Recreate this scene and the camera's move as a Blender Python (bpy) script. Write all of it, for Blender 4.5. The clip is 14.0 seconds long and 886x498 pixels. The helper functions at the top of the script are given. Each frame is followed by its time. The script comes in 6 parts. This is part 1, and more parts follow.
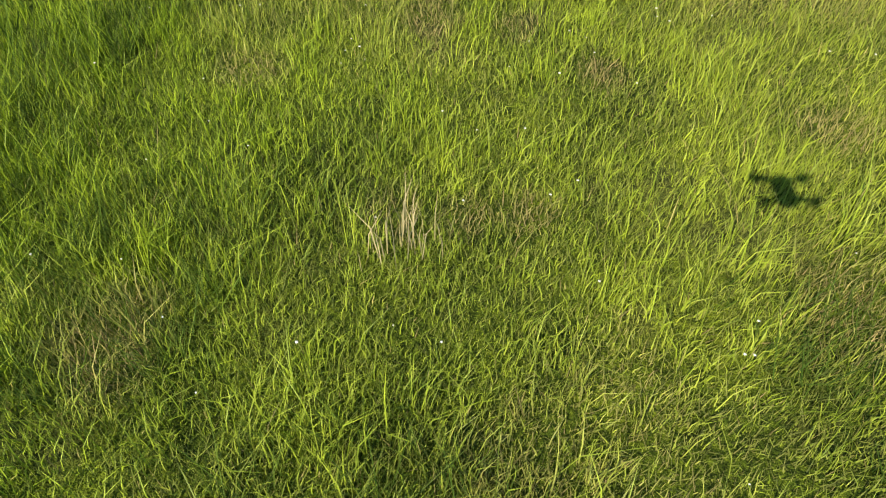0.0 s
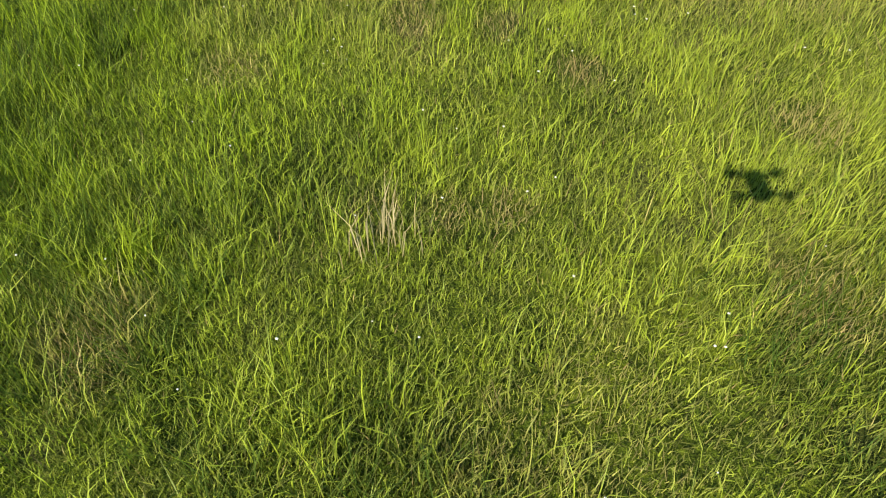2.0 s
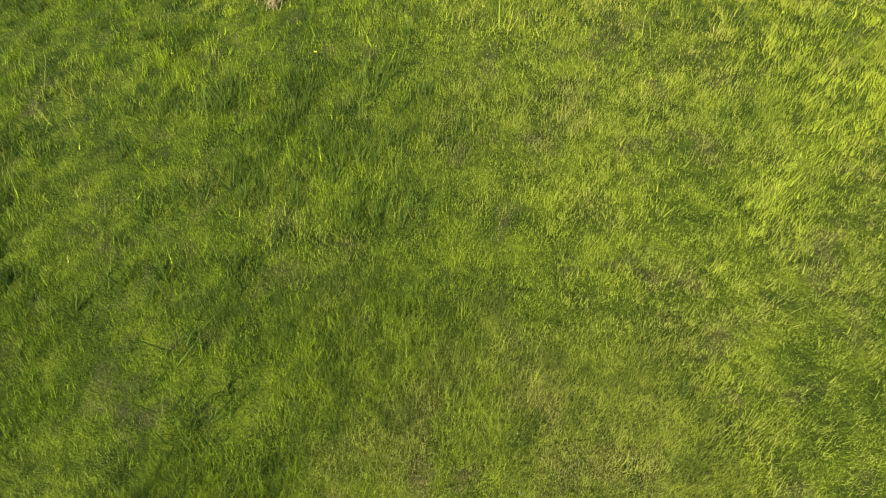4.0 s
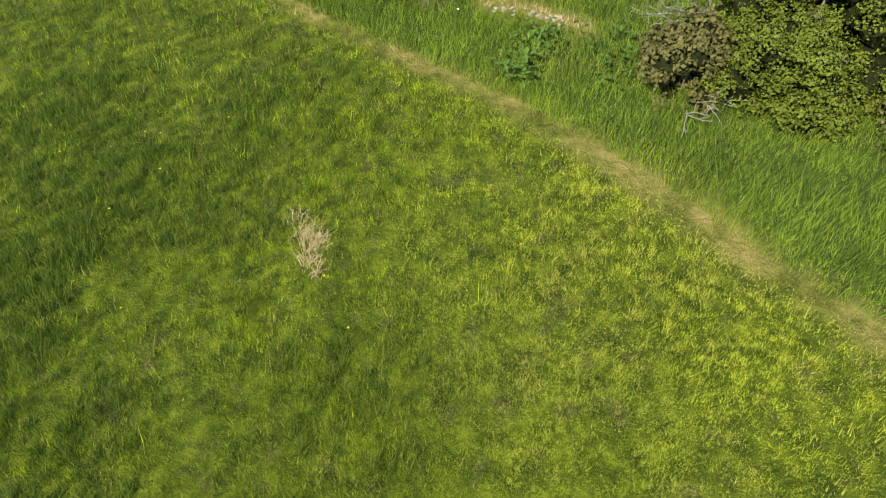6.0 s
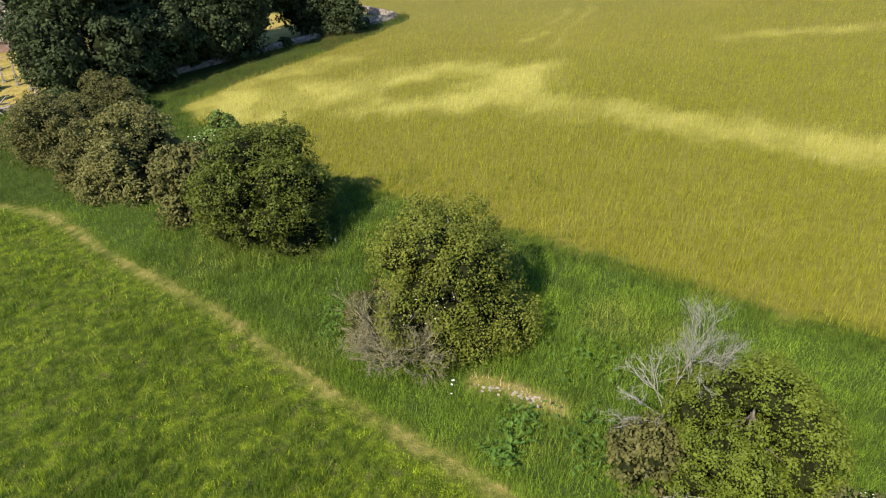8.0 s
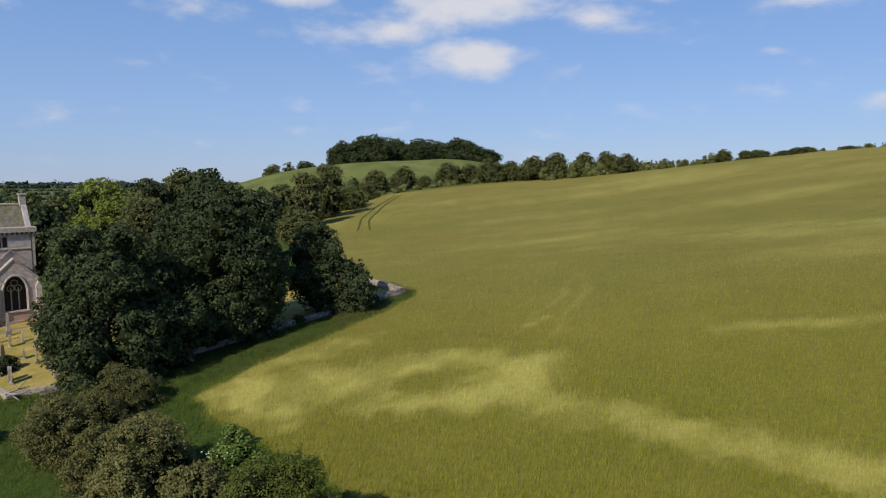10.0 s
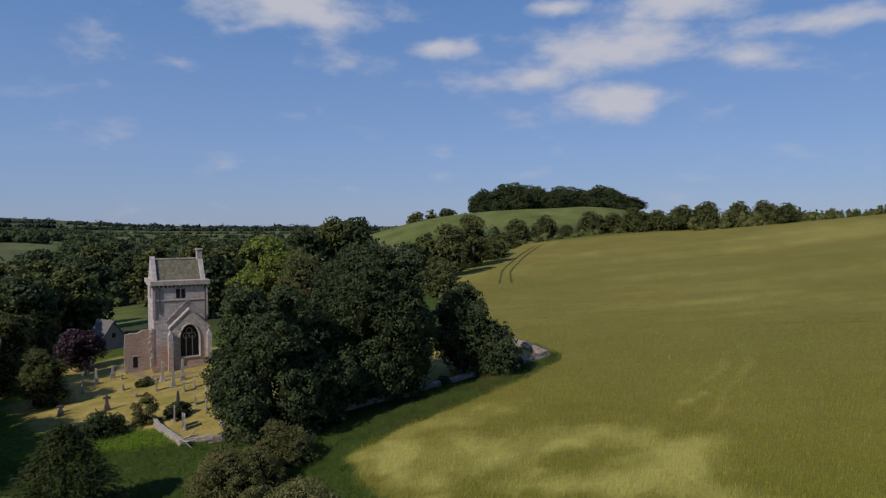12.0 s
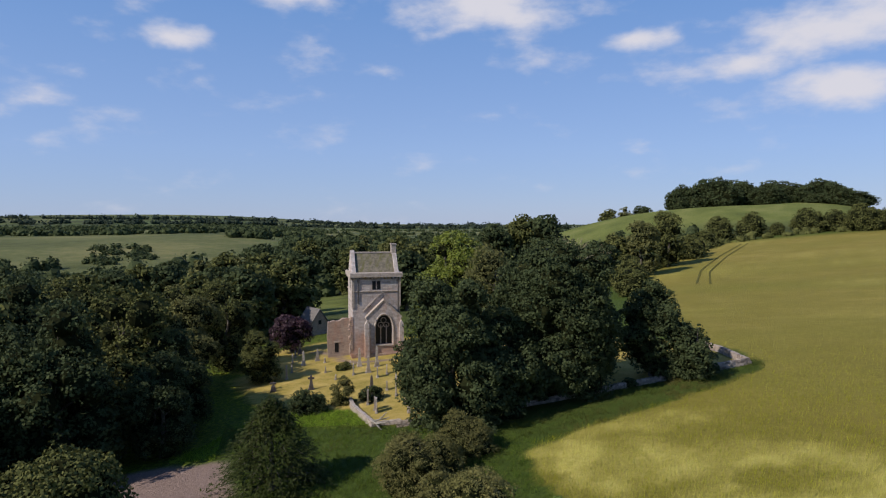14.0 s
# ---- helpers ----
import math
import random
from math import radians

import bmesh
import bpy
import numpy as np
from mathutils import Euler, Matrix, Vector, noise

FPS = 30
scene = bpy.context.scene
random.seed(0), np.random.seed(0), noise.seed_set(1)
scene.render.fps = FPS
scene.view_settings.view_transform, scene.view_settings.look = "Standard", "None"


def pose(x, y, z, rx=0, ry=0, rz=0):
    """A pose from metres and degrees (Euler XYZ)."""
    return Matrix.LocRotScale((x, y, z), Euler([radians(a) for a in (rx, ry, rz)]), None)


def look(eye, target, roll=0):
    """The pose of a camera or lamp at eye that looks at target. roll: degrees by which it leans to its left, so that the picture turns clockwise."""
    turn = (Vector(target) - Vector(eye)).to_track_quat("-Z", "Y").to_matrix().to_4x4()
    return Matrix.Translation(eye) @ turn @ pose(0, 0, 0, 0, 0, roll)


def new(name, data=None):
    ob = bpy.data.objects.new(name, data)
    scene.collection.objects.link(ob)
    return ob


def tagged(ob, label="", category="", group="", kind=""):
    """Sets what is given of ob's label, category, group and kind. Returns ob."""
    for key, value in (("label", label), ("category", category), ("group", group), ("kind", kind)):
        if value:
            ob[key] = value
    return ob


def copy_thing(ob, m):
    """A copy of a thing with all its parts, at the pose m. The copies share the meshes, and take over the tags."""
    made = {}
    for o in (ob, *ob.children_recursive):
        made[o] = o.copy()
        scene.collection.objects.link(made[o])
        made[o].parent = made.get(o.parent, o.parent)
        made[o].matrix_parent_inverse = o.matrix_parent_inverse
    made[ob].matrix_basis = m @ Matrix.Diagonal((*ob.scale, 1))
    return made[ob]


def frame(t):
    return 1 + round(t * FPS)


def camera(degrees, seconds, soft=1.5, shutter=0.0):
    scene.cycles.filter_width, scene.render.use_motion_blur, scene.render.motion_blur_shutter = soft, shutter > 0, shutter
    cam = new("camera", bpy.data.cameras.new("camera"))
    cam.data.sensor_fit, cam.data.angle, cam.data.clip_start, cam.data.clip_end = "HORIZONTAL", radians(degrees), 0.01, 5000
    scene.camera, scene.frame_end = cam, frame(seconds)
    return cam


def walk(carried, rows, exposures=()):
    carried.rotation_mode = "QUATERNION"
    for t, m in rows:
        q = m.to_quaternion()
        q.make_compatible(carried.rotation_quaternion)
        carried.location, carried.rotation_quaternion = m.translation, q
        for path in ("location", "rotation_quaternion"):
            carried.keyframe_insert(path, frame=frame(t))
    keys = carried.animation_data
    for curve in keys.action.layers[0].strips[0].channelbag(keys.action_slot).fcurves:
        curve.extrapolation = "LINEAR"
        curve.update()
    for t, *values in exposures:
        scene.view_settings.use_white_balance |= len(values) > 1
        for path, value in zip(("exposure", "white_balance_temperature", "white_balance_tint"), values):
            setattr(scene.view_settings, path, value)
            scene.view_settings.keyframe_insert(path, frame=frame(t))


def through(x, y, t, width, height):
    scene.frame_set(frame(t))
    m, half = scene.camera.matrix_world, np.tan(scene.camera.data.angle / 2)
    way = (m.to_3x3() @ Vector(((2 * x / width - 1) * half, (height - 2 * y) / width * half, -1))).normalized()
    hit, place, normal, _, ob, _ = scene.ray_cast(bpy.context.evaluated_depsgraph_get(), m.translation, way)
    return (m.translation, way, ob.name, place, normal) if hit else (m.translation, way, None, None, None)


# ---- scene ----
cam = camera(66.18, 14.0, soft=1.2)
# seconds, place, yaw, pitch, roll: a hover, a straight climb, and a turn to the west
ROWS = [
    (0, -0.045, 0.005, 1.996, -0, -47.84, 0.13),
    (0.5, -0.034, 0.009, 1.99, -0.07, -47.8, 0.02),
    (1, -0.027, -0, 1.995, -0.08, -47.79, -0.1),
    (1.5, 0.01, -0.014, 1.989, -0.15, -47.85, -0.17),
    (2, 0.023, -0.024, 2.022, -0.24, -48.01, -0.25),
    (2.5, 0.046, 0.01, 2.665, -0.37, -48.22, -0.16),
    (3, 0.049, 0.04, 4.066, -0.64, -48.33, 0.06),
    (3.5, 0.053, 0.049, 5.563, -1.01, -48.03, 0.31),
    (4.2, 0.1, 0, 7.6, -0.7, -47.3, 0.3),
    (5, 0.15, -0.08, 9.95, -0.5, -46.9, 0.2),
    (6, 0.227, -0.107, 12.846, -0.43, -44.25, 0.16),
    (6.5, 0.41, -0.083, 14.261, -0.05, -39.52, -0.38),
    (7, 0.459, -0.047, 15.72, -0.08, -34.74, -0.54),
    (7.5, 0.304, -0.123, 17.118, -0.59, -29.66, -0.04),
    (8, 0.356, -0.09, 18.651, -0.52, -24.94, -0.24),
    (8.5, 0.327, -0.062, 20.106, -0.58, -20.09, -0.2),
    (9, 0.261, -0.092, 21.584, -0.6, -15.31, -0.15),
    (9.6, 0.1, -0.05, 23.25, -0.55, -9.6, -0.25),
    (10.2, -0.35, -0.2, 24.75, -0.55, -4.6, -0.28),
    (10.8, -0.8, -0.4, 26, -0.6, -2.5, -0.3),
    (11.3, -1.069, -0.524, 26.495, -0.56, -2.31, -0.29),
    (11.5, -1.203, -0.315, 26.466, 2.3, -2.28, -0.26),
    (12, -1.175, 0.179, 26.5, 11.05, -2.29, -0.08),
    (12.5, -1.033, 0.641, 26.371, 16.78, -2.31, -0.11),
    (13, -0.977, 0.782, 26.235, 21.99, -2.29, -0.03),
    (13.5, -0.771, 0.748, 26.168, 26.65, -2.37, -0.1),
    (14, -0.517, 0.823, 26.149, 27.06, -2.42, -0.06),
]


def aim(x, y, z, yaw, pitch, roll):
    a, b = radians(yaw), radians(pitch)
    ahead = Vector((-math.sin(a) * math.cos(b), math.cos(a) * math.cos(b), math.sin(b)))
    return look((x, y, z), Vector((x, y, z)) + ahead, roll)


EXPOSURES = [(0.0, 0.76, 6850, 9), (2.2, 0.78, 6850, 9), (3.7, 0.84, 6900, 9), (6.0, 0.9, 7000, 9), (7.5, 0.86, 6900, 9), (8.3, 0.82, 6850, 9), (9.2, 0.5, 6700, 10), (11.0, -0.36, 6250, 13), (12.0, -0.4, 6250, 14), (13.0, -0.2, 6400, 15), (14.0, 0.04, 6500, 15)]
walk(cam, [(r[0], aim(*r[1:])) for r in ROWS], EXPOSURES)

# ---- sky and sun ----
SUN_EL, SUN_AZ = 37.6, 214.5  # degrees; azimuth clockwise from +y
TO_SUN = Vector((math.sin(radians(SUN_AZ)) * math.cos(radians(SUN_EL)), math.cos(radians(SUN_AZ)) * math.cos(radians(SUN_EL)), math.sin(radians(SUN_EL))))
sun = new("sun", bpy.data.lights.new("sun", "SUN"))
sun.data.energy, sun.data.angle, sun.data.color = 5.0, radians(0.53), (1.0, 0.93, 0.82)
sun.matrix_world = look(TO_SUN * 100, (0, 0, 0))

# clouds: bearing (clockwise from +y), height over the horizon, half width, half height, in degrees, and thickness
CLOUDS = [
    (-23.4, 17.3, 7.4, 2.9, 1.0), (-39.5, 17.8, 3.6, 1.6, .9), (-48.5, 14.0, 3.0, 1.1, .9), (-57.5, 8.6, 6.5, 1.4, .55), (-11.3, 14.2, 3.0, .9, .9),
    (-32, 12.3, 2.2, .8, .5), (-3.4, 11.5, 3.8, 1.2, .95), (2.6, 13.7, 7.4, 2.4, 1.0), (3.4, 9.5, 5.8, 2.0, 1.0), (8, 16.8, 6.0, 1.5, .9), (-1.5, 17.0, 2.6, .9, .8),
    (19.5, 14.2, 7.0, 1.2, .8), (31, 13.2, 4.5, 1.3, .8), (33.5, 5.4, 2.3, .8, .7), (26, 9.2, 2.0, .5, .5), (13, 12.4, 5.0, 1.3, .6), (60, 16, 7, 2, .9), (100, 20, 8, 2.5, .9), (-120, 22, 9, 3, .9),
]
world = bpy.data.worlds.new("world")
scene.world = world
world.use_nodes = True
wn, wl = world.node_tree.nodes, world.node_tree.links
wn.clear()


def wmath(op, a, b=None, c=None):
    n = wn.new("ShaderNodeMath")
    n.operation = op
    for k, v in enumerate((a, b, c)):
        if v is None:
            continue
        if isinstance(v, (int, float)):
            n.inputs[k].default_value = v
        else:
            wl.new(v, n.inputs[k])
    return n.outputs[0]


def wdot(v, w):
    n = wn.new("ShaderNodeVectorMath")
    n.operation = "DOT_PRODUCT"
    wl.new(v, n.inputs[0])
    n.inputs[1].default_value = w
    return n.outputs["Value"]


sky = wn.new("ShaderNodeTexSky")
sky.sky_type, sky.sun_disc = "NISHITA", False
sky.sun_elevation, sky.sun_rotation = radians(SUN_EL), radians(SUN_AZ)
sky.altitude, sky.air_density, sky.dust_density, sky.ozone_density = 150, 1.0, 0.1, 4.0
coord = wn.new("ShaderNodeTexCoord").outputs["Generated"]
cover = None
for b, e, w, h, k in CLOUDS:
    b, e = radians(b), radians(e)
    c = Vector((math.sin(b) * math.cos(e), math.cos(b) * math.cos(e), math.sin(e)))
    r = Vector((math.cos(b), -math.sin(b), 0))
    u = r.cross(c)
    p, q = wmath("MULTIPLY", wdot(coord, r), 1 / math.tan(radians(w))), wmath("MULTIPLY", wdot(coord, u), 1 / math.tan(radians(h)))
    d = wmath("SQRT", wmath("ADD", wmath("MULTIPLY", p, p), wmath("MULTIPLY", q, q)))
    d = wmath("MULTIPLY", wmath("SUBTRACT", 1.25, d), wmath("MULTIPLY", wmath("GREATER_THAN", wdot(coord, c), 0.5), k))
    cover = d if cover is None else wmath("MAXIMUM", cover, d)
stretch = wn.new("ShaderNodeMapping")
stretch.inputs["Scale"].default_value = (1, 1, 2.2)
wl.new(coord, stretch.inputs["Vector"])
puff = wn.new("ShaderNodeTexNoise")
puff.inputs["Scale"].default_value, puff.inputs["Detail"].default_value, puff.inputs["Roughness"].default_value = 11, 7, 0.55
wl.new(stretch.outputs[0], puff.inputs["Vector"])
cover = wmath("ADD", wmath("MAXIMUM", cover, -2.2), wmath("MULTIPLY", wmath("SUBTRACT", puff.outputs["Fac"], 0.5), 2.3))
ramp = wn.new("ShaderNodeMapRange")
ramp.interpolation_type = "SMOOTHSTEP"
ramp.inputs["From Min"].default_value, ramp.inputs["From Max"].default_value, ramp.inputs["To Max"].default_value = 0.1, 1.15, 0.95
wl.new(cover, ramp.inputs["Value"])
sky_bg, cloud_bg, mix = wn.new("ShaderNodeBackground"), wn.new("ShaderNodeBackground"), wn.new("ShaderNodeMixShader")
# summer haze: paler towards the horizon all round
up = wn.new("ShaderNodeSeparateXYZ")
wl.new(coord, up.inputs[0])
haze = wn.new("ShaderNodeValToRGB")
for k, (p, col) in enumerate([(0.0, (0.325, 0.45, 0.675)), (0.1, (0.295, 0.45, 0.745)), (0.34, (0.142, 0.325, 0.67)), (0.8, (0.075, 0.19, 0.5))]):
    e = haze.color_ramp.elements[k] if k < 2 else haze.color_ramp.elements.new(p)
    e.position, e.color = p, (*col, 1)
wl.new(up.outputs[2], haze.inputs[0])
scaled, tint = wn.new("ShaderNodeMix"), wn.new("ShaderNodeMix")
scaled.data_type, scaled.blend_type = "RGBA", "MULTIPLY"
scaled.inputs[0].default_value, scaled.inputs[7].default_value = 1.0, (0.08, 0.085, 0.1, 1)
wl.new(sky.outputs[0], scaled.inputs[6])
tint.data_type = "RGBA"
tint.inputs[0].default_value = 0.7
wl.new(scaled.outputs[2], tint.inputs[6])
wl.new(haze.outputs[0], tint.inputs[7])
wl.new(tint.outputs[2], sky_bg.inputs["Color"])
sky_bg.inputs["Strength"].default_value = 1.0
cloud_bg.inputs["Color"].default_value, cloud_bg.inputs["Strength"].default_value = (0.93, 0.94, 1.0, 1), 0.72
wl.new(ramp.outputs[0], mix.inputs[0])
wl.new(sky_bg.outputs[0], mix.inputs[1])
wl.new(cloud_bg.outputs[0], mix.inputs[2])
wl.new(mix.outputs[0], wn.new("ShaderNodeOutputWorld").inputs[0])


# ---- materials ----
class Nodes:
    """A node material under construction: a Principled shader with short helpers."""

    def __init__(self, name, rough=0.8, metal=0.0, spec=0.3):
        self.mat = bpy.data.materials.new(name)
        self.mat.use_nodes = True
        self.n, self.l = self.mat.node_tree.nodes, self.mat.node_tree.links
        self.bsdf = self.n["Principled BSDF"]
        self.bsdf.inputs["Roughness"].default_value = rough
        self.bsdf.inputs["Metallic"].default_value = metal
        self.bsdf.inputs["Specular IOR Level"].default_value = spec

    def pos(self):
        return self.n.new("ShaderNodeNewGeometry").outputs["Position"]

    def local(self):
        return self.n.new("ShaderNodeTexCoord").outputs["Object"]

    def noise(self, scale, detail=4, rough=0.55, vec=None, stretch=None):
        t = self.n.new("ShaderNodeTexNoise")
        t.inputs["Scale"].default_value, t.inputs["Detail"].default_value, t.inputs["Roughness"].default_value = scale, detail, rough
        v = vec or self.pos()
        if stretch:
            m = self.n.new("ShaderNodeMapping")
            m.inputs["Scale"].default_value = stretch
            self.l.new(v, m.inputs["Vector"])
            v = m.outputs[0]
        self.l.new(v, t.inputs["Vector"])
        return t.outputs["Fac"]

    def ramp(self, fac, stops):
        r = self.n.new("ShaderNodeValToRGB")
        e = r.color_ramp.elements
        while len(e) < len(stops):
            e.new(0.5)
        for k, (p, c) in enumerate(stops):
            e[k].position, e[k].color = p, (*c, 1)
        self.l.new(fac, r.inputs[0])
        return r.outputs[0]

    def span(self, fac, a, b, lo=0.0, hi=1.0):
        r = self.n.new("ShaderNodeMapRange")
        for key, v in (("From Min", a), ("From Max", b), ("To Min", lo), ("To Max", hi)):
            r.inputs[key].default_value = v
        self.l.new(fac, r.inputs["Value"])
        return r.outputs[0]

    def math(self, op, a, b):
        m = self.n.new("ShaderNodeMath")
        m.operation = op
        for k, v in enumerate((a, b)):
            if isinstance(v, (int, float)):
                m.inputs[k].default_value = v
            else:
                self.l.new(v, m.inputs[k])
        return m.outputs[0]

    def mix(self, fac, a, b, blend="MIX"):
        m = self.n.new("ShaderNodeMix")
        m.data_type, m.blend_type = "RGBA", blend
        for sock, v in ((m.inputs[0], fac), (m.inputs[6], a), (m.inputs[7], b)):
            if isinstance(v, (int, float)):
                sock.default_value = v
            elif isinstance(v, tuple):
                sock.default_value = (*v, 1)
            else:
                self.l.new(v, sock)
        return m.outputs[2]

    def island(self):
        return self.n.new("ShaderNodeNewGeometry").outputs["Random Per Island"]

    def own(self):
        return self.n.new("ShaderNodeObjectInfo").outputs["Random"]

    def attr(self, name):
        a = self.n.new("ShaderNodeAttribute")
        a.attribute_name = name
        s = self.n.new("ShaderNodeSeparateColor")
        self.l.new(a.outputs["Color"], s.inputs[0])
        return s.outputs

    def color(self, c):
        if isinstance(c, tuple):
            self.bsdf.inputs["Base Color"].default_value = (*c, 1)
        else:
            self.l.new(c, self.bsdf.inputs["Base Color"])
        self.base = c
        return self

    def bump(self, fac, dist, strength=0.6):
        b = self.n.new("ShaderNodeBump")
        b.inputs["Distance"].default_value, b.inputs["Strength"].default_value = dist, strength
        self.l.new(fac, b.inputs["Height"])
        self.l.new(b.outputs[0], self.bsdf.inputs["Normal"])
        return self

    def leafy(self, amount=0.3):
        """Lets light through thin leaves."""
        t, m = self.n.new("ShaderNodeBsdfTranslucent"), self.n.new("ShaderNodeMixShader")
        if isinstance(self.base, tuple):
            t.inputs["Color"].default_value = (*self.base, 1)
        else:
            self.l.new(self.base, t.inputs["Color"])
        m.inputs[0].default_value = amount
        self.l.new(self.bsdf.outputs[0], m.inputs[1])
        self.l.new(t.outputs[0], m.inputs[2])
        self.l.new(m.outputs[0], self.n["Material Output"].inputs["Surface"])
        return self


def leaf_material(name, dark, light, odd, rough=0.55, spec=0.3):
    """Leaves: tone by leaf, by spray and by bough, and a little by tree."""
    m = Nodes(name, rough, spec=spec)
    tone = m.math("ADD", m.math("MULTIPLY", m.island(), 0.4), m.math("ADD", m.span(m.noise(1.6, 3), 0.3, 0.7, 0.0, 0.36), m.span(m.noise(0.3, 3), 0.3, 0.7, 0.0, 0.26)))
    c = m.ramp(tone, [(0.05, dark), (0.8, light), (1.0, odd)])
    c = m.mix(m.span(m.own(), 0.0, 1.0, 0.0, 0.45), c, m.mix(0.5, c, light))
    return m.color(c).leafy(0.2).mat


LEAF_SYCAMORE = leaf_material("leaf_sycamore", (0.02, 0.03, 0.013), (0.068, 0.088, 0.036), (0.122, 0.142, 0.066), 0.75, 0.07)
LEAF_WOOD = leaf_material("leaf_wood", (0.026, 0.036, 0.012), (0.128, 0.134, 0.042), (0.19, 0.19, 0.07), 0.75, 0.07)
# far-ridge leaves, blued to paint the haze of distance
LEAF_HAZED = leaf_material("leaf_hazed", (0.014, 0.026, 0.017), (0.05, 0.066, 0.045), (0.08, 0.09, 0.06), 0.8, 0.05)
LEAF_LIME = leaf_material("leaf_lime", (0.06, 0.088, 0.011), (0.2, 0.235, 0.028), (0.29, 0.31, 0.065))
LEAF_OLIVE = leaf_material("leaf_olive", (0.05, 0.056, 0.019), (0.165, 0.165, 0.06), (0.22, 0.21, 0.095), 0.75, 0.08)
LEAF_HAWTHORN = leaf_material("leaf_hawthorn", (0.052, 0.07, 0.009), (0.175, 0.19, 0.025), (0.25, 0.25, 0.07), 0.6, 0.2)
LEAF_THORN_GREEN = leaf_material("leaf_thorn_green", (0.04, 0.062, 0.008), (0.15, 0.185, 0.02), (0.23, 0.25, 0.05), 0.6, 0.2)
LEAF_THORN_DARK = leaf_material("leaf_thorn_dark", (0.04, 0.055, 0.008), (0.115, 0.135, 0.018), (0.17, 0.17, 0.035), 0.6, 0.2)
LEAF_BROWN = leaf_material("leaf_brown", (0.045, 0.052, 0.013), (0.15, 0.14, 0.045), (0.24, 0.21, 0.1), 0.7, 0.15)
LEAF_BLOSSOM = leaf_material("leaf_blossom", (0.06, 0.068, 0.018), (0.2, 0.185, 0.065), (0.36, 0.32, 0.2), 0.8, 0.08)
LEAF_FRESH = leaf_material("leaf_fresh", (0.045, 0.08, 0.01), (0.13, 0.19, 0.03), (0.19, 0.25, 0.05))
LEAF_COPPER = leaf_material("leaf_copper", (0.02, 0.009, 0.014), (0.055, 0.024, 0.032), (0.08, 0.04, 0.042))
LEAF_CONIFER = leaf_material("leaf_conifer", (0.015, 0.025, 0.007), (0.048, 0.06, 0.016), (0.1, 0.1, 0.035), 0.75, 0.07)
LEAF_NETTLE = leaf_material("leaf_nettle", (0.04, 0.09, 0.014), (0.11, 0.19, 0.03), (0.16, 0.24, 0.05), 0.7, 0.15)

m = Nodes("bark", 0.9)
BARK = m.color(m.ramp(m.noise(9, 6, stretch=(1, 1, 0.25)), [(0.3, (0.05, 0.042, 0.032)), (0.7, (0.17, 0.15, 0.12))])).bump(m.noise(30, 5, stretch=(1, 1, 0.2)), 0.02).mat
m = Nodes("dead_wood", 0.8)
DEADWOOD = m.color(m.ramp(m.noise(14, 5), [(0.3, (0.17, 0.155, 0.13)), (0.7, (0.37, 0.345, 0.3))])).bump(m.noise(60, 4), 0.005).mat
# near-black for the cores of bushes: the shade inside, painted as colour
m = Nodes("bush_shade", 0.95, spec=0.05)
BUSH_SHADE = m.color(m.ramp(m.noise(6, 4), [(0.3, (0.008, 0.01, 0.003)), (0.5, (0.014, 0.017, 0.005)), (0.7, (0.026, 0.028, 0.009))])).mat
# the same painted shade for the cores of trees
m = Nodes("tree_shade", 0.95, spec=0.05)
TREE_SHADE = m.color(m.ramp(m.noise(3, 4), [(0.3, (0.008, 0.01, 0.004)), (0.7, (0.022, 0.026, 0.009))])).mat
m = Nodes("brown_twig", 0.9)
TWIG = m.color(m.ramp(m.noise(10, 4), [(0.3, (0.12, 0.105, 0.06)), (0.7, (0.33, 0.295, 0.18))])).mat


def blade_material(name, dark, light, dry, rough=0.5, spec=0.35, through=0.3, east=0.0, speckle=0.5):
    """Grass: green by blade and by patch, towards a dry colour by the blade's own dryness."""
    m = Nodes(name, rough, spec=spec)
    f = m.math("ADD", m.math("MULTIPLY", m.island(), speckle), m.math("ADD", m.span(m.noise(0.5, 4), 0.3, 0.7, 0.0, 0.2), m.span(m.noise(2.4, 4), 0.36, 0.64, 0.0, 0.82 - speckle)))
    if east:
        # darker westward, paler eastward: the sun's sheen painted into the tone
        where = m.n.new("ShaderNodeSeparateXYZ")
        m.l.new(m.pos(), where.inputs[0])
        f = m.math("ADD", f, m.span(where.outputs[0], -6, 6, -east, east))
    c = m.mix(f, dark, light)
    a = m.attr("dryness")
    c = m.mix(a[0], c, m.mix(m.island(), tuple(0.6 * v for v in dry), dry))
    return m.color(c).leafy(through).mat


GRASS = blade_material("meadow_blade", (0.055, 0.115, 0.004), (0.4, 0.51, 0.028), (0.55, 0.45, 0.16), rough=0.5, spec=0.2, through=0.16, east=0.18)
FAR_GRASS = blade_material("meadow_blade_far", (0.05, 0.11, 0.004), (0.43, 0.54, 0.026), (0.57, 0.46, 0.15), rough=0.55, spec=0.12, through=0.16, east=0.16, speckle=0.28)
# low blades darker than the tall ones, painting the shade between them
LOW_GRASS = blade_material("low_blade", (0.036, 0.078, 0.006), (0.23, 0.31, 0.03), (0.42, 0.33, 0.13), rough=0.6, spec=0.12)
LONG_GRASS = blade_material("verge_blade", (0.05, 0.115, 0.014), (0.31, 0.44, 0.042), (0.5, 0.47, 0.11), rough=0.6, spec=0.12)
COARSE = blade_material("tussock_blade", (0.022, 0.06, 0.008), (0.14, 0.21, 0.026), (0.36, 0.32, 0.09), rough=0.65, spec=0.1)
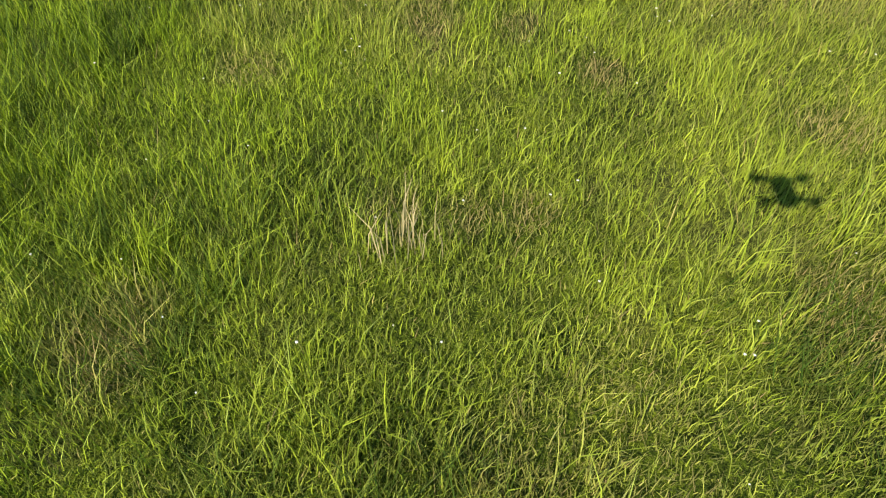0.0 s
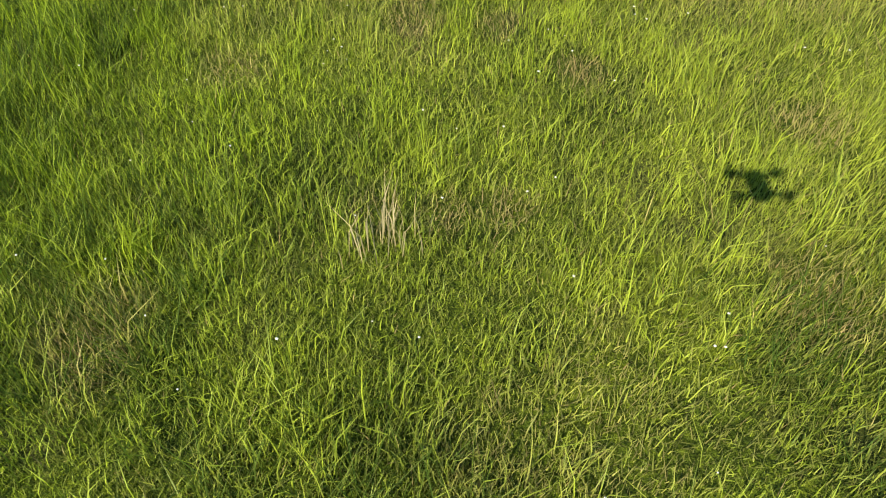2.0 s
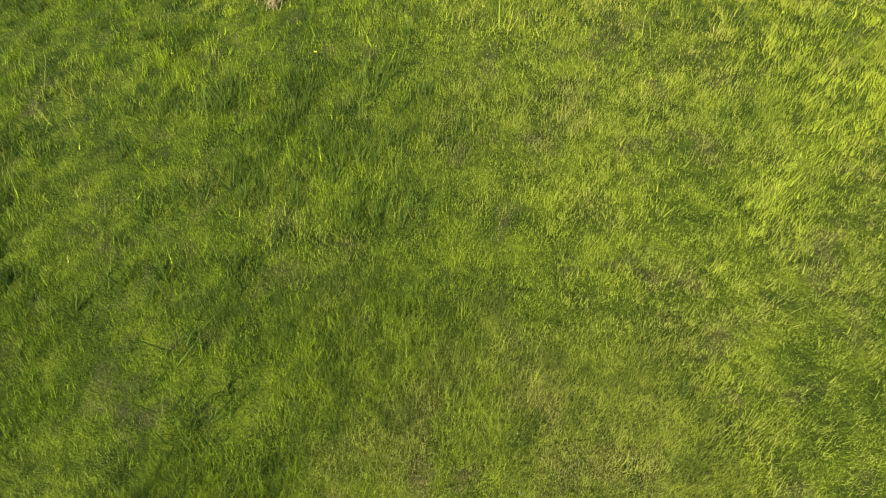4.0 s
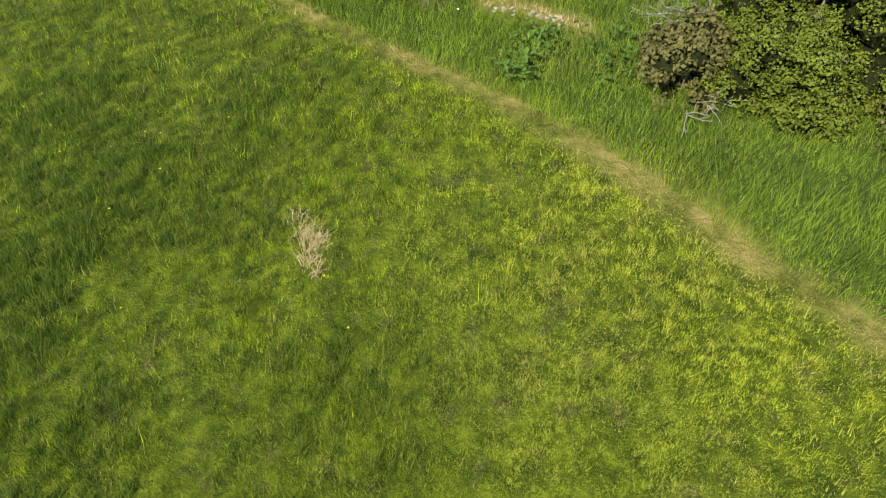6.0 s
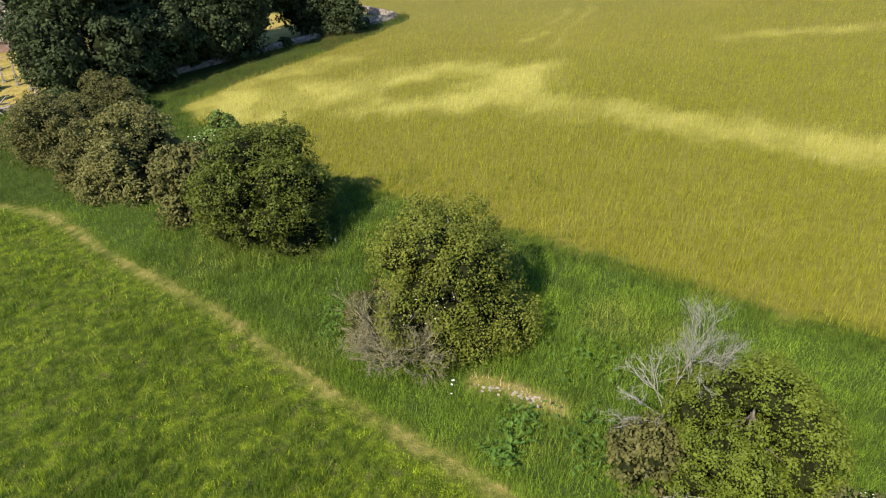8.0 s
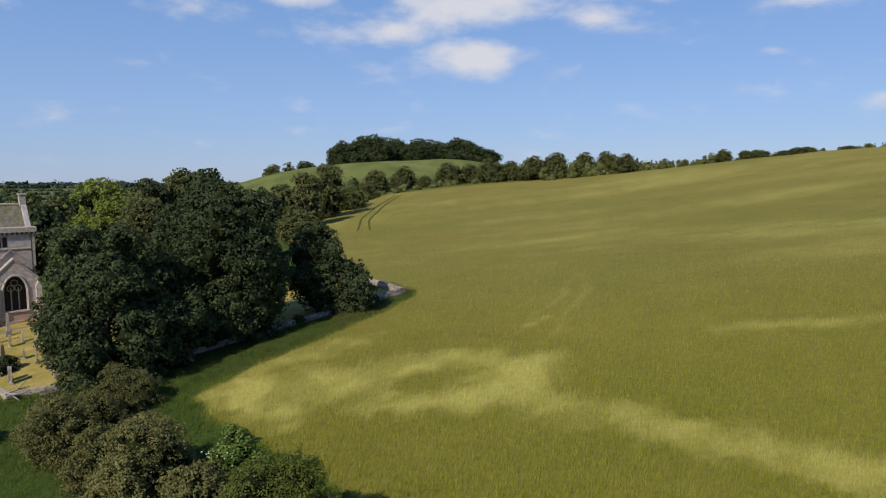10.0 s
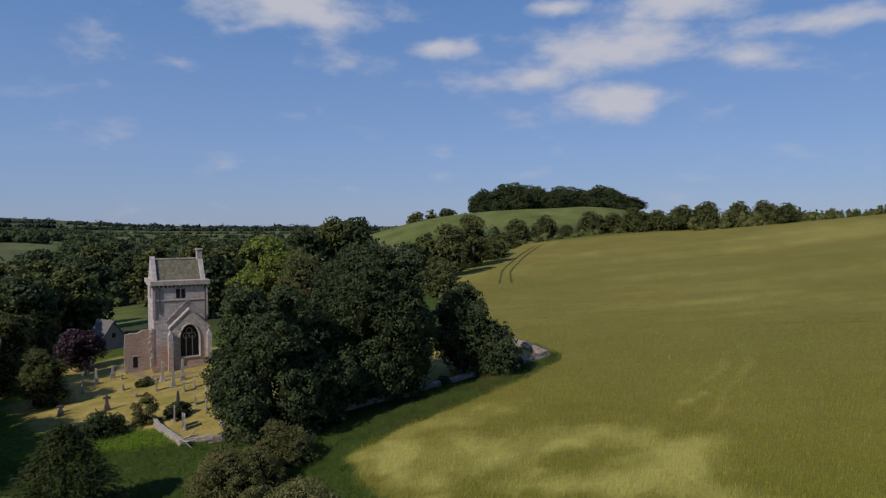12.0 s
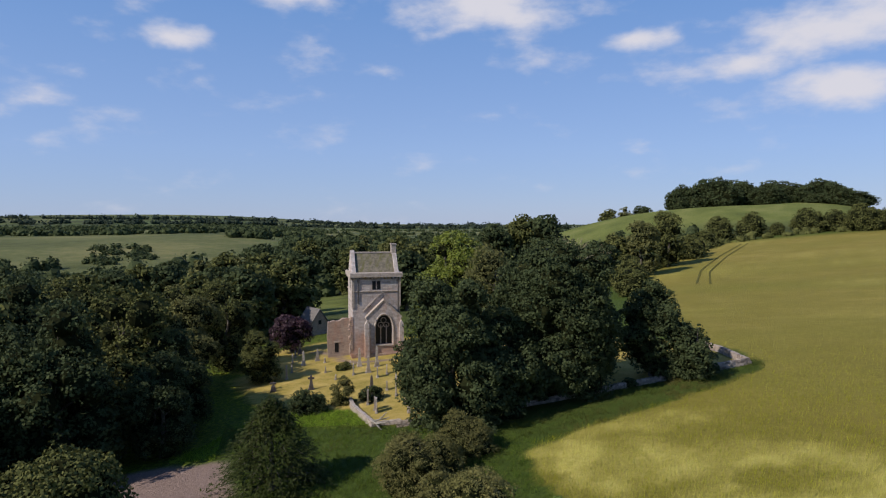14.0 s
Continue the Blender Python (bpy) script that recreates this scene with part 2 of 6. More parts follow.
ROUGH = blade_material("rough_weed", (0.02, 0.034, 0.006), (0.095, 0.115, 0.02), (0.18, 0.145, 0.05), rough=0.65, spec=0.1)
CROP = blade_material("barley_blade", (0.13, 0.14, 0.007), (0.35, 0.35, 0.026), (0.58, 0.545, 0.13), rough=0.6, spec=0.1)
STRAW = blade_material("straw_blade", (0.42, 0.33, 0.13), (0.72, 0.6, 0.3), (0.6, 0.5, 0.25))

# the land: meadow, path, verge, barley, churchyard, gravel and far fields by their outlines
m = Nodes("land", 0.95, spec=0.15)
c1, c2 = m.attr("cover_a"), m.attr("cover_b")
fine, mid, broad = m.noise(40, 6, 0.7), m.noise(2.2, 5, 0.6), m.noise(0.11, 4)
grain = m.math("ADD", m.math("MULTIPLY", fine, 0.5), m.math("MULTIPLY", mid, 0.5))
meadow = m.ramp(grain, [(0.38, (0.016, 0.03, 0.002)), (0.5, (0.06, 0.088, 0.005)), (0.62, (0.15, 0.185, 0.012))])
meadow = m.mix(m.span(m.noise(1.7, 4, 0.6), 0.54, 0.72, 0.0, 0.5), meadow, m.ramp(fine, [(0.35, (0.035, 0.026, 0.012)), (0.65, (0.15, 0.105, 0.06))]))
far = m.mix(m.span(m.noise(0.012, 3), 0.45, 0.6), m.ramp(broad, [(0.3, (0.022, 0.032, 0.012)), (0.7, (0.055, 0.065, 0.022))]), m.ramp(broad, [(0.3, (0.06, 0.09, 0.025)), (0.7, (0.1, 0.13, 0.04))]))
pasture = m.ramp(m.math("ADD", m.math("MULTIPLY", broad, 0.3), m.math("MULTIPLY", m.noise(0.009, 3), 0.7)), [(0.35, (0.055, 0.068, 0.022)), (0.5, (0.1, 0.11, 0.038)), (0.64, (0.17, 0.16, 0.062))])
path = m.ramp(grain, [(0.38, (0.11, 0.13, 0.015)), (0.52, (0.25, 0.21, 0.06)), (0.66, (0.36, 0.24, 0.13))])
verge = m.ramp(grain, [(0.3, (0.018, 0.032, 0.005)), (0.6, (0.058, 0.09, 0.012)), (0.75, (0.115, 0.15, 0.02))])
streaks = m.noise(0.5, 5, 0.65, stretch=(0.45, 1, 1))
crop = m.ramp(m.math("ADD", m.math("MULTIPLY", grain, 0.5), m.math("ADD", m.math("MULTIPLY", streaks, 0.25), m.math("MULTIPLY", broad, 0.25))), [(0.34, (0.13, 0.106, 0.018)), (0.5, (0.196, 0.162, 0.032)), (0.64, (0.28, 0.228, 0.06))])
north = m.n.new("ShaderNodeSeparateXYZ")
m.l.new(m.pos(), north.inputs[0])
green = m.math("ADD", m.span(north.outputs[1], 70, 190, 0.62, 0.3), m.math("MULTIPLY", m.math("SUBTRACT", m.noise(0.03, 5, 0.6, stretch=(0.5, 1, 1)), 0.5), 2.4))
crop = m.mix(m.span(green, 0.0, 1.0), crop, m.ramp(grain, [(0.34, (0.1, 0.097, 0.014)), (0.5, (0.156, 0.146, 0.022)), (0.66, (0.215, 0.196, 0.038))]))
pale = m.ramp(grain, [(0.3, (0.28, 0.25, 0.05)), (0.5, (0.39, 0.345, 0.085)), (0.7, (0.48, 0.42, 0.13))])
yard = m.ramp(m.math("ADD", m.math("MULTIPLY", grain, 0.5), m.math("MULTIPLY", m.noise(0.35, 4), 0.5)), [(0.33, (0.17, 0.15, 0.025)), (0.5, (0.32, 0.245, 0.062)), (0.65, (0.45, 0.335, 0.11))])
gravel = m.ramp(m.noise(5, 6, 0.7), [(0.3, (0.14, 0.1, 0.083)), (0.7, (0.25, 0.185, 0.152))])
c = m.mix(c2[2], meadow, far)
c = m.mix(c1[1], c, verge)
c = m.mix(c1[0], c, path)
c = m.mix(c1[2], c, m.mix(c2[0], crop, pale))
c = m.mix(c2[1], c, yard)
c3 = m.attr("cover_c")
c = m.mix(c3[2], c, pasture)
c = m.mix(c3[0], c, gravel)
c = m.mix(c3[1], c, m.ramp(m.math("ADD", m.math("MULTIPLY", mid, 0.4), m.math("MULTIPLY", m.noise(0.06, 4), 0.6)), [(0.35, (0.07, 0.088, 0.02)), (0.5, (0.115, 0.135, 0.032)), (0.65, (0.17, 0.175, 0.055))]))
LAND = m.color(c).bump(m.math("ADD", m.noise(6, 6, 0.7), m.noise(1.1, 4)), 0.25, 0.7).mat


def stone_material(name, lo, hi, red, course=0.32, scale=1.0, foot=0.0):
    m = Nodes(name, 0.9, spec=0.2)
    t = m.n.new("ShaderNodeTexBrick")
    t.inputs["Scale"].default_value = scale
    t.inputs["Brick Width"].default_value, t.inputs["Row Height"].default_value, t.inputs["Mortar Size"].default_value = course * 2, course, 0.022
    t.inputs["Color1"].default_value, t.inputs["Color2"].default_value, t.inputs["Mortar"].default_value = (0, 0, 0, 1), (1, 1, 1, 1), (0.45, 0.45, 0.45, 1)
    v = m.n.new("ShaderNodeMapping")
    v.inputs["Rotation"].default_value = (radians(90), 0, 0)
    m.l.new(m.local(), v.inputs["Vector"])
    m.l.new(v.outputs[0], t.inputs["Vector"])
    stain = m.noise(0.45, 5, 0.6, stretch=(1, 1, 0.4))
    f = m.math("ADD", m.math("MULTIPLY", t.outputs["Color"], 0.35), m.math("MULTIPLY", m.noise(3, 6, 0.65), 0.65))
    c = m.mix(f, lo, hi)
    if foot:
        # red sandstone in the lowest courses, grey above
        up = m.n.new("ShaderNodeSeparateXYZ")
        m.l.new(m.local(), up.inputs[0])
        stain = m.math("ADD", stain, m.span(up.outputs[2], 0.0, foot, 0.22, -0.04))
    c = m.mix(m.span(stain, 0.5, 0.68, 0, 0.8), c, m.mix(f, tuple(0.6 * q for q in red), red))
    c = m.mix(m.span(m.noise(1.1, 6, 0.7, stretch=(1, 1, 0.5)), 0.5, 0.75, 0, 0.55), c, tuple(0.75 * q for q in lo))
    return m.color(c).bump(m.math("ADD", t.outputs["Fac"], m.noise(8, 5)), 0.04, 0.7).mat


STONE = stone_material("tower_stone", (0.2, 0.17, 0.15), (0.6, 0.54, 0.5), (0.5, 0.3, 0.21), foot=5.0)
STONE_RED = stone_material("nave_stone", (0.2, 0.15, 0.12), (0.44, 0.35, 0.28), (0.42, 0.22, 0.14), 0.25)
m = Nodes("dressed_stone", 0.85, spec=0.2)
DRESSED = m.color(m.ramp(m.noise(2.5, 6, 0.65), [(0.3, (0.24, 0.2, 0.165)), (0.7, (0.46, 0.4, 0.34))])).bump(m.noise(15, 5), 0.02).mat
m = Nodes("slab_roof", 0.9, spec=0.2)
rows_tex = m.n.new("ShaderNodeTexBrick")
rows_tex.inputs["Scale"].default_value, rows_tex.inputs["Brick Width"].default_value, rows_tex.inputs["Row Height"].default_value, rows_tex.inputs["Mortar Size"].default_value = 1, 0.6, 0.35, 0.02
m.l.new(m.local(), rows_tex.inputs["Vector"])
c = m.ramp(m.noise(2, 6, 0.65), [(0.3, (0.08, 0.072, 0.052)), (0.5, (0.155, 0.138, 0.1)), (0.7, (0.23, 0.2, 0.145))])
c = m.mix(m.span(m.noise(0.7, 4, stretch=(2.5, 1, 0.4)), 0.48, 0.66), c, (0.115, 0.11, 0.045))
ROOF = m.color(c).bump(m.math("SUBTRACT", m.noise(9, 4), rows_tex.outputs["Fac"]), 0.04).mat
m = Nodes("slate", 0.75)
SLATE = m.color(m.ramp(m.noise(3, 5), [(0.3, (0.075, 0.07, 0.066)), (0.7, (0.155, 0.142, 0.13))])).mat
# near-black: glass in the windows, painted inner dark in the openings
m = Nodes("glass_and_dark", 0.3, spec=0.2)
GLASS_AND_DARK = m.color((0.012, 0.013, 0.015)).mat
m = Nodes("field_wall_stone", 0.95)
c = m.ramp(m.island(), [(0.0, (0.14, 0.115, 0.095)), (1.0, (0.36, 0.3, 0.25))])
c = m.mix(m.span(m.noise(2, 5), 0.5, 0.75), c, (0.42, 0.35, 0.3))
RUBBLE = m.color(c).bump(m.noise(12, 5), 0.02).mat
m = Nodes("headstone", 0.85)
c = m.mix(m.own(), (0.2, 0.165, 0.14), (0.46, 0.4, 0.34))
HEADSTONE = m.color(m.mix(m.span(m.noise(4, 5), 0.35, 0.75), c, (0.2, 0.18, 0.13))).bump(m.noise(20, 4), 0.01).mat
m = Nodes("granite_dark", 0.5)
DARKSTONE = m.color(m.ramp(m.noise(8, 4), [(0.3, (0.04, 0.035, 0.03)), (0.7, (0.12, 0.1, 0.09))])).mat
m = Nodes("white_petal", 0.7)
PETAL = m.color(m.ramp(m.island(), [(0.0, (0.58, 0.56, 0.4)), (1.0, (0.76, 0.75, 0.66))])).mat
m = Nodes("yellow_petal", 0.7)
YELLOW = m.color(m.ramp(m.island(), [(0.0, (0.55, 0.45, 0.02)), (1.0, (0.75, 0.6, 0.05))])).mat
m = Nodes("white_plastic", 0.6)
WHITE = m.color(m.ramp(m.noise(12, 3), [(0.3, (0.28, 0.27, 0.24)), (0.7, (0.46, 0.45, 0.42))])).mat
m = Nodes("grey_plastic", 0.5)
GREY = m.color(m.ramp(m.noise(30, 3), [(0.3, (0.16, 0.16, 0.165)), (0.7, (0.22, 0.22, 0.23))])).mat

m = Nodes("track_soil", 0.95, spec=0.1)
TRACK = m.color(m.ramp(m.noise(0.8, 6, 0.7), [(0.3, (0.035, 0.04, 0.01)), (0.55, (0.09, 0.085, 0.018)), (0.7, (0.16, 0.14, 0.03))])).bump(m.noise(3, 5), 0.05).mat


# ---- mesh helpers ----
rng = np.random.default_rng(7)


def mesh_np(name, verts, quads=None, tris=None, mats=(), smooth=False):
    """A mesh from arrays of vertices, quads and triangles."""
    me = bpy.data.meshes.new(name)
    quads = np.zeros((0, 4), int) if quads is None else np.asarray(quads)
    tris = np.zeros((0, 3), int) if tris is None else np.asarray(tris)
    loops = np.concatenate([quads.ravel(), tris.ravel()]).astype(np.int32)
    sizes = np.concatenate([np.full(len(quads), 4), np.full(len(tris), 3)]).astype(np.int32)
    me.vertices.add(len(verts))
    me.vertices.foreach_set("co", np.asarray(verts, np.float32).ravel())
    me.loops.add(len(loops))
    me.loops.foreach_set("vertex_index", loops)
    me.polygons.add(len(sizes))
    me.polygons.foreach_set("loop_start", np.concatenate([[0], np.cumsum(sizes)[:-1]]).astype(np.int32))
    me.polygons.foreach_set("use_smooth", np.full(len(sizes), smooth))
    for q in mats:
        me.materials.append(q)
    me.update(calc_edges=True)
    return me


def paint(me, name, rgb):
    a = me.attributes.new(name, "FLOAT_COLOR", "POINT")
    a.data.foreach_set("color", np.concatenate([rgb, np.ones((len(rgb), 1))], 1).astype(np.float32).ravel())


def part(name, data, material, parent, label=""):
    """Links a bmesh or a mesh as ONE mesh object under a thing or a part."""
    if isinstance(data, bmesh.types.BMesh):
        me = bpy.data.meshes.new(name)
        data.to_mesh(me)
        data.free()
        data = me
    if material and not data.materials:
        data.materials.append(material)
    ob = new(name, data)
    ob.parent = parent
    return tagged(ob, label)


def thing(name, m, label, category, group="", kind=""):
    ob = new(name)
    ob.empty_display_size = 0.2
    ob.matrix_basis = m
    return tagged(ob, label, category, group, kind)


def box(bm, x0, x1, y0, y1, z0, z1):
    v = [bm.verts.new((x, y, z)) for z in (z0, z1) for x, y in ((x0, y0), (x1, y0), (x1, y1), (x0, y1))]
    for f in ((3, 2, 1, 0), (4, 5, 6, 7), (0, 1, 5, 4), (1, 2, 6, 5), (2, 3, 7, 6), (3, 0, 4, 7)):
        bm.faces.new([v[k] for k in f])


def prism(bm, outline, y0, y1):
    """A solid from an outline in x and z, between two depths."""
    a, b = [bm.verts.new((x, y0, z)) for x, z in outline], [bm.verts.new((x, y1, z)) for x, z in outline]
    n = len(outline)
    bm.faces.new(a)
    bm.faces.new(b[::-1])
    for k in range(n):
        bm.faces.new((a[k], b[k], b[(k + 1) % n], a[(k + 1) % n]))


def made(build, bevel=0.0):
    bm = bmesh.new()
    build(bm)
    bmesh.ops.recalc_face_normals(bm, faces=bm.faces)
    if bevel:
        bmesh.ops.bevel(bm, geom=bm.edges[:], offset=bevel, segments=1, affect="EDGES")
    return bm


def tubes(lines, sides=5):
    """Tapered tubes along lines of (points, radii): vertices and quads."""
    V, Q, n = [], [], 0
    ang = np.arange(sides) * 2 * np.pi / sides
    for pts, rad in lines:
        pts = np.asarray(pts, float)
        t = np.gradient(pts, axis=0)
        t /= np.linalg.norm(t, axis=1, keepdims=True) + 1e-9
        ref = np.where(np.abs(t[:, 2:3]) > 0.9, [[1.0, 0, 0]], [[0, 0, 1.0]])
        u = np.cross(t, ref)
        u /= np.linalg.norm(u, axis=1, keepdims=True) + 1e-9
        w = np.cross(t, u)
        ring = pts[:, None] + np.asarray(rad)[:, None, None] * (np.cos(ang)[None, :, None] * u[:, None] + np.sin(ang)[None, :, None] * w[:, None])
        V.append(ring.reshape(-1, 3))
        k = np.arange(len(pts) - 1)[:, None] * sides + n
        s, e = np.arange(sides)[None], (np.arange(sides)[None] + 1) % sides
        Q.append(np.stack([k + s, k + e, k + e + sides, k + s + sides], -1).reshape(-1, 4))
        n += len(pts) * sides
    return np.concatenate(V), np.concatenate(Q)


def value_noise(x, y, scale, seed=0):
    """Smooth noise from 0 to 1 over the plan."""
    x, y = np.asarray(x) * scale + seed * 17.3, np.asarray(y) * scale - seed * 9.1
    xi, yi = np.floor(x), np.floor(y)
    fx, fy = x - xi, y - yi
    fx, fy = fx * fx * (3 - 2 * fx), fy * fy * (3 - 2 * fy)

    def h(a, b):
        v = np.sin(a * 127.1 + b * 311.7 + seed * 74.7) * 43758.5453
        return v - np.floor(v)

    return (h(xi, yi) * (1 - fx) + h(xi + 1, yi) * fx) * (1 - fy) + (h(xi, yi + 1) * (1 - fx) + h(xi + 1, yi + 1) * fx) * fy


def fbm(x, y, scale, seed=0):
    return (value_noise(x, y, scale, seed) * 4 + value_noise(x, y, scale * 2.1, seed + 1) * 2 + value_noise(x, y, scale * 4.3, seed + 2)) / 7


# ---- the land ----
def sstep(a, b, v):
    v = np.clip((v - a) / (b - a), 0, 1)
    return v * v * (3 - 2 * v)


def height(x, y):
    """Height of the land: it rises ahead and to the east, falls into a valley in the west, with a knoll in the north."""
    x, y = np.asarray(x, float), np.asarray(y, float)
    yy = np.maximum(y, 0)
    r = np.hypot(x, y)
    z = 14 * (1 - np.exp(-yy * yy / (75 * (yy + 3)))) + np.minimum(y, 0) * 0.06
    z += 0.042 * np.clip(y - 190, 0, 140)
    z += (0.65 + 0.35 * sstep(0, 40, y)) * np.where(x < 0, 14 * np.tanh(x / 130), 0.108 * x)
    z += 3.5 * sstep(40, 140, x) * sstep(60, 220, y)
    z -= 0.11 * np.maximum(0, r - 265) * sstep(0, 160, x)
    z += KNOLL[3] * (1 - sstep(25, 120, np.hypot((x - KNOLL[0]) / KNOLL[2], y - KNOLL[1])))
    z += 7 * np.exp(-(((x + 108) / 75) ** 2) - ((y - 432) / 60) ** 2)
    z -= 11 * sstep(20, 220, -x) * sstep(60, 300, y - x * 0.3)
    z = z * (1 - sstep(600, 1500, r)) - 6 * sstep(600, 1500, r)
    west = np.arctan2(-x, y)
    z += 16 * sstep(430, 800, r) * sstep(0.6, 0.78, west) * (1 - 0.2 * sstep(0.8, 1.0, west))
    z += 66 * sstep(2300, 3600, r) * sstep(0.45, 0.95, west) * (0.7 + 0.3 * np.sin(r / 300 + x / 400))
    return z


KNOLL = (-45.0, 455.0, 1.5, 16.0)


def ground(x, y):
    return float(height(x, y))


def to_line(x, y, line):
    """Distance from points of the plan to a broken line."""
    best = np.full(np.shape(x), 1e9)
    for (ax, ay), (bx, by) in zip(line[:-1], line[1:]):
        dx, dy = bx - ax, by - ay
        t = np.clip(((x - ax) * dx + (y - ay) * dy) / (dx * dx + dy * dy), 0, 1)
        best = np.minimum(best, np.hypot(x - ax - t * dx, y - ay - t * dy))
    return best


def inside(x, y, poly):
    """Signed distance to an outline: positive inside."""
    hit = np.zeros(np.shape(x), bool)
    for (ax, ay), (bx, by) in zip(poly, poly[1:] + poly[:1]):
        if ay == by:
            continue
        hit ^= ((ay > y) != (by > y)) & (x < (bx - ax) * (y - ay) / (by - ay) + ax)
    return to_line(x, y, poly + poly[:1]) * np.where(hit, 1, -1)


PATH = [(60, -40), (16, 2), (9.75, 8.3), (7.6, 10.4), (5.8, 12.7), (4.2, 14.4), (2.5, 16.1), (0, 18.1), (-2.5, 20.2), (-5.4, 22.8), (-9.1, 26.6), (-17.2, 33.3), (-23.8, 39.4), (-27.5, 41.3), (-34, 41.5), (-42, 38)]
EDGE = [(120, -40), (40, 8), (17, 21.6), (14.2, 23.3), (10.7, 26.3), (5.4, 30.7), (-3.6, 38), (-7.8, 42.5), (-19.6, 54.2), (-21.4, 58), (-21.2, 61), (-19.2, 63.8), (-15.6, 68.4), (-11.4, 74.2), (-6.8, 79.8), (-3.2, 86.6), (-3.4, 89.5), (-5.2, 93.5), (-14, 106), (-26, 150), (-39, 195), (-36, 247), (-25, 308), (4, 325), (60, 322)]
FIELD = EDGE + [(200, 330), (420, 300), (600, 100), (500, -200), (200, -200)]
HEDGE_SIDE = [p for p in PATH] + [(-60, 60), (-50, 62), (-33, 65)] + EDGE[:14][::-1]
PALES = [
    ([(-20, 58.5), (-16, 58.7), (-9, 58)], 3.4, 0.9), ([(-9, 58), (-2, 60.5), (4, 60.5)], 2.0, 0.8), ([(-18, 56), (-12, 52.8)], 1.8, 0.8), ([(-6, 53.6), (-3, 51.5), (1, 52)], 1.6, 0.7),
    ([(2, 52), (6.5, 54), (7.5, 57.5)], 2.6, 0.75), ([(6, 51), (13, 44.9), (18.9, 40.4), (25, 35.6), (40, 25)], 2.0, 0.62), ([(-19, 62), (-15, 67), (-8, 69)], 2.0, 0.5), ([(26, 61), (33, 60), (50, 57)], 1.0, 0.4), ([(9.5, 68.5), (11.5, 70)], 0.8, 0.6),
]
LANES = [[(24, 98.2), (30.1, 96.3), (40, 93.2)], [(-20.9, 178), (-23.5, 210), (-22, 250), (-18, 300)], [(-17.4, 175), (-20.6, 205), (-19.4, 250), (-15.6, 300)]]
WAYS = [[(8, 66), (10.1, 71.5), (14.5, 78), (16.4, 85)], [(11, 64), (13.5, 71), (17.8, 79), (18.6, 88)]]
YARD = [(-86, 98), (-76, 78), (-64, 69), (-55, 67), (-47, 68.4), (-40.5, 63.5), (-32, 66.6), (-24.6, 72.7), (-13.4, 81.7), (-4.8, 88.8), (-14, 103), (-40, 112), (-80, 112)]
LOT = [(-51.8, 51.6), (-58, 49), (-75, 37), (-74, 30), (-58, 38), (-44.5, 45.5)]
EARTH = [(1.9, 21.1), (3.2, 20.5), (4.7, 19.3)]
YARD_PATH = [(-76, 99), (-70, 96.5), (-66, 92.5), (-62, 91), (-57, 93)]


def covers(x, y):
    """What grows where: dicts of 0 to 1 over the plan."""
    wob = (fbm(x, y, 0.45, 3) - 0.5) * 2.4
    out = {}
    d = to_line(x, y, PATH)
    # wider eastward, where its pale colour also paints the sun's sheen
    out["path"] = (1 - sstep(0.1, 0.5 + 0.35 * sstep(0, 7, x), d + wob * 0.2)) * (0.3 + 0.6 * sstep(0.35, 0.65, fbm(x, y, 0.9, 9)))
    out["path"] = np.maximum(out["path"], 0.95 * (1 - sstep(0.2, 0.75, to_line(x, y, EARTH) + wob * 0.15)))
    out["verge"] = sstep(-0.4, 0.4, inside(x, y, HEDGE_SIDE) - 0.5 + wob * 0.3)
    out["verge"] = np.maximum(out["verge"], sstep(49, 54, y - 0.1 * x) * sstep(-12, -9, inside(x, y, FIELD)))
    out["crop"] = sstep(-0.6, 0.6, inside(x, y, FIELD) + wob * 1.0)
    p = np.zeros(np.shape(x))
    for line, w, k in PALES:
        p = np.maximum(p, k * (1 - sstep(0.2 * w, 1.8 * w, to_line(x, y, line) + wob * 1.1 * min(w, 1.6))))
    for line in WAYS:
        p = np.maximum(p, 0.18 * (1 - sstep(0.15, 0.7, to_line(x, y, line) + wob * 0.3)))
    rr = np.hypot(x, y)
    p = np.maximum(p, 0.3 * sstep(0.5, 0.78, fbm(x / 3.5, y, 0.07, 5)) * sstep(60, 110, rr))
    p = p * (0.5 + 0.75 * sstep(0.3, 0.65, fbm(x, y, 0.33, 15)))
    out["pale"] = np.clip(p, 0, 1) * out["crop"]
    out["yard"] = sstep(-0.3, 0.5, inside(x, y, YARD))
    out["gravel"] = np.maximum(sstep(-0.6, 0.6, inside(x, y, LOT) + wob * 0.5), 1 - sstep(0.4, 0.9, to_line(x, y, YARD_PATH)))
    out["far"] = sstep(120, 200, rr) * (1 - out["crop"])
    bearing = np.degrees(np.arctan2(x, y))
    past = sstep(415, 440, rr) * (1 - sstep(1200, 1300, rr)) * sstep(40, 42, -bearing)
    hill = np.maximum(0, sstep(195, 205, rr) * (1 - sstep(285, 300, rr)) * sstep(34, 35, -bearing) * (1 - sstep(41, 42, -bearing)))
    hill = np.maximum(hill, sstep(360, 375, rr) * (1 - sstep(640, 700, rr)) * sstep(-28, -24, bearing) * (1 - sstep(6, 12, bearing)))
    past = np.maximum(past, sstep(0.5, 0.54, fbm(x, y, 0.0035, 61)) * sstep(820, 900, rr))
    out["pasture"] = past * (1 - out["crop"])
    out["hill"] = hill * (1 - out["crop"])
    return out


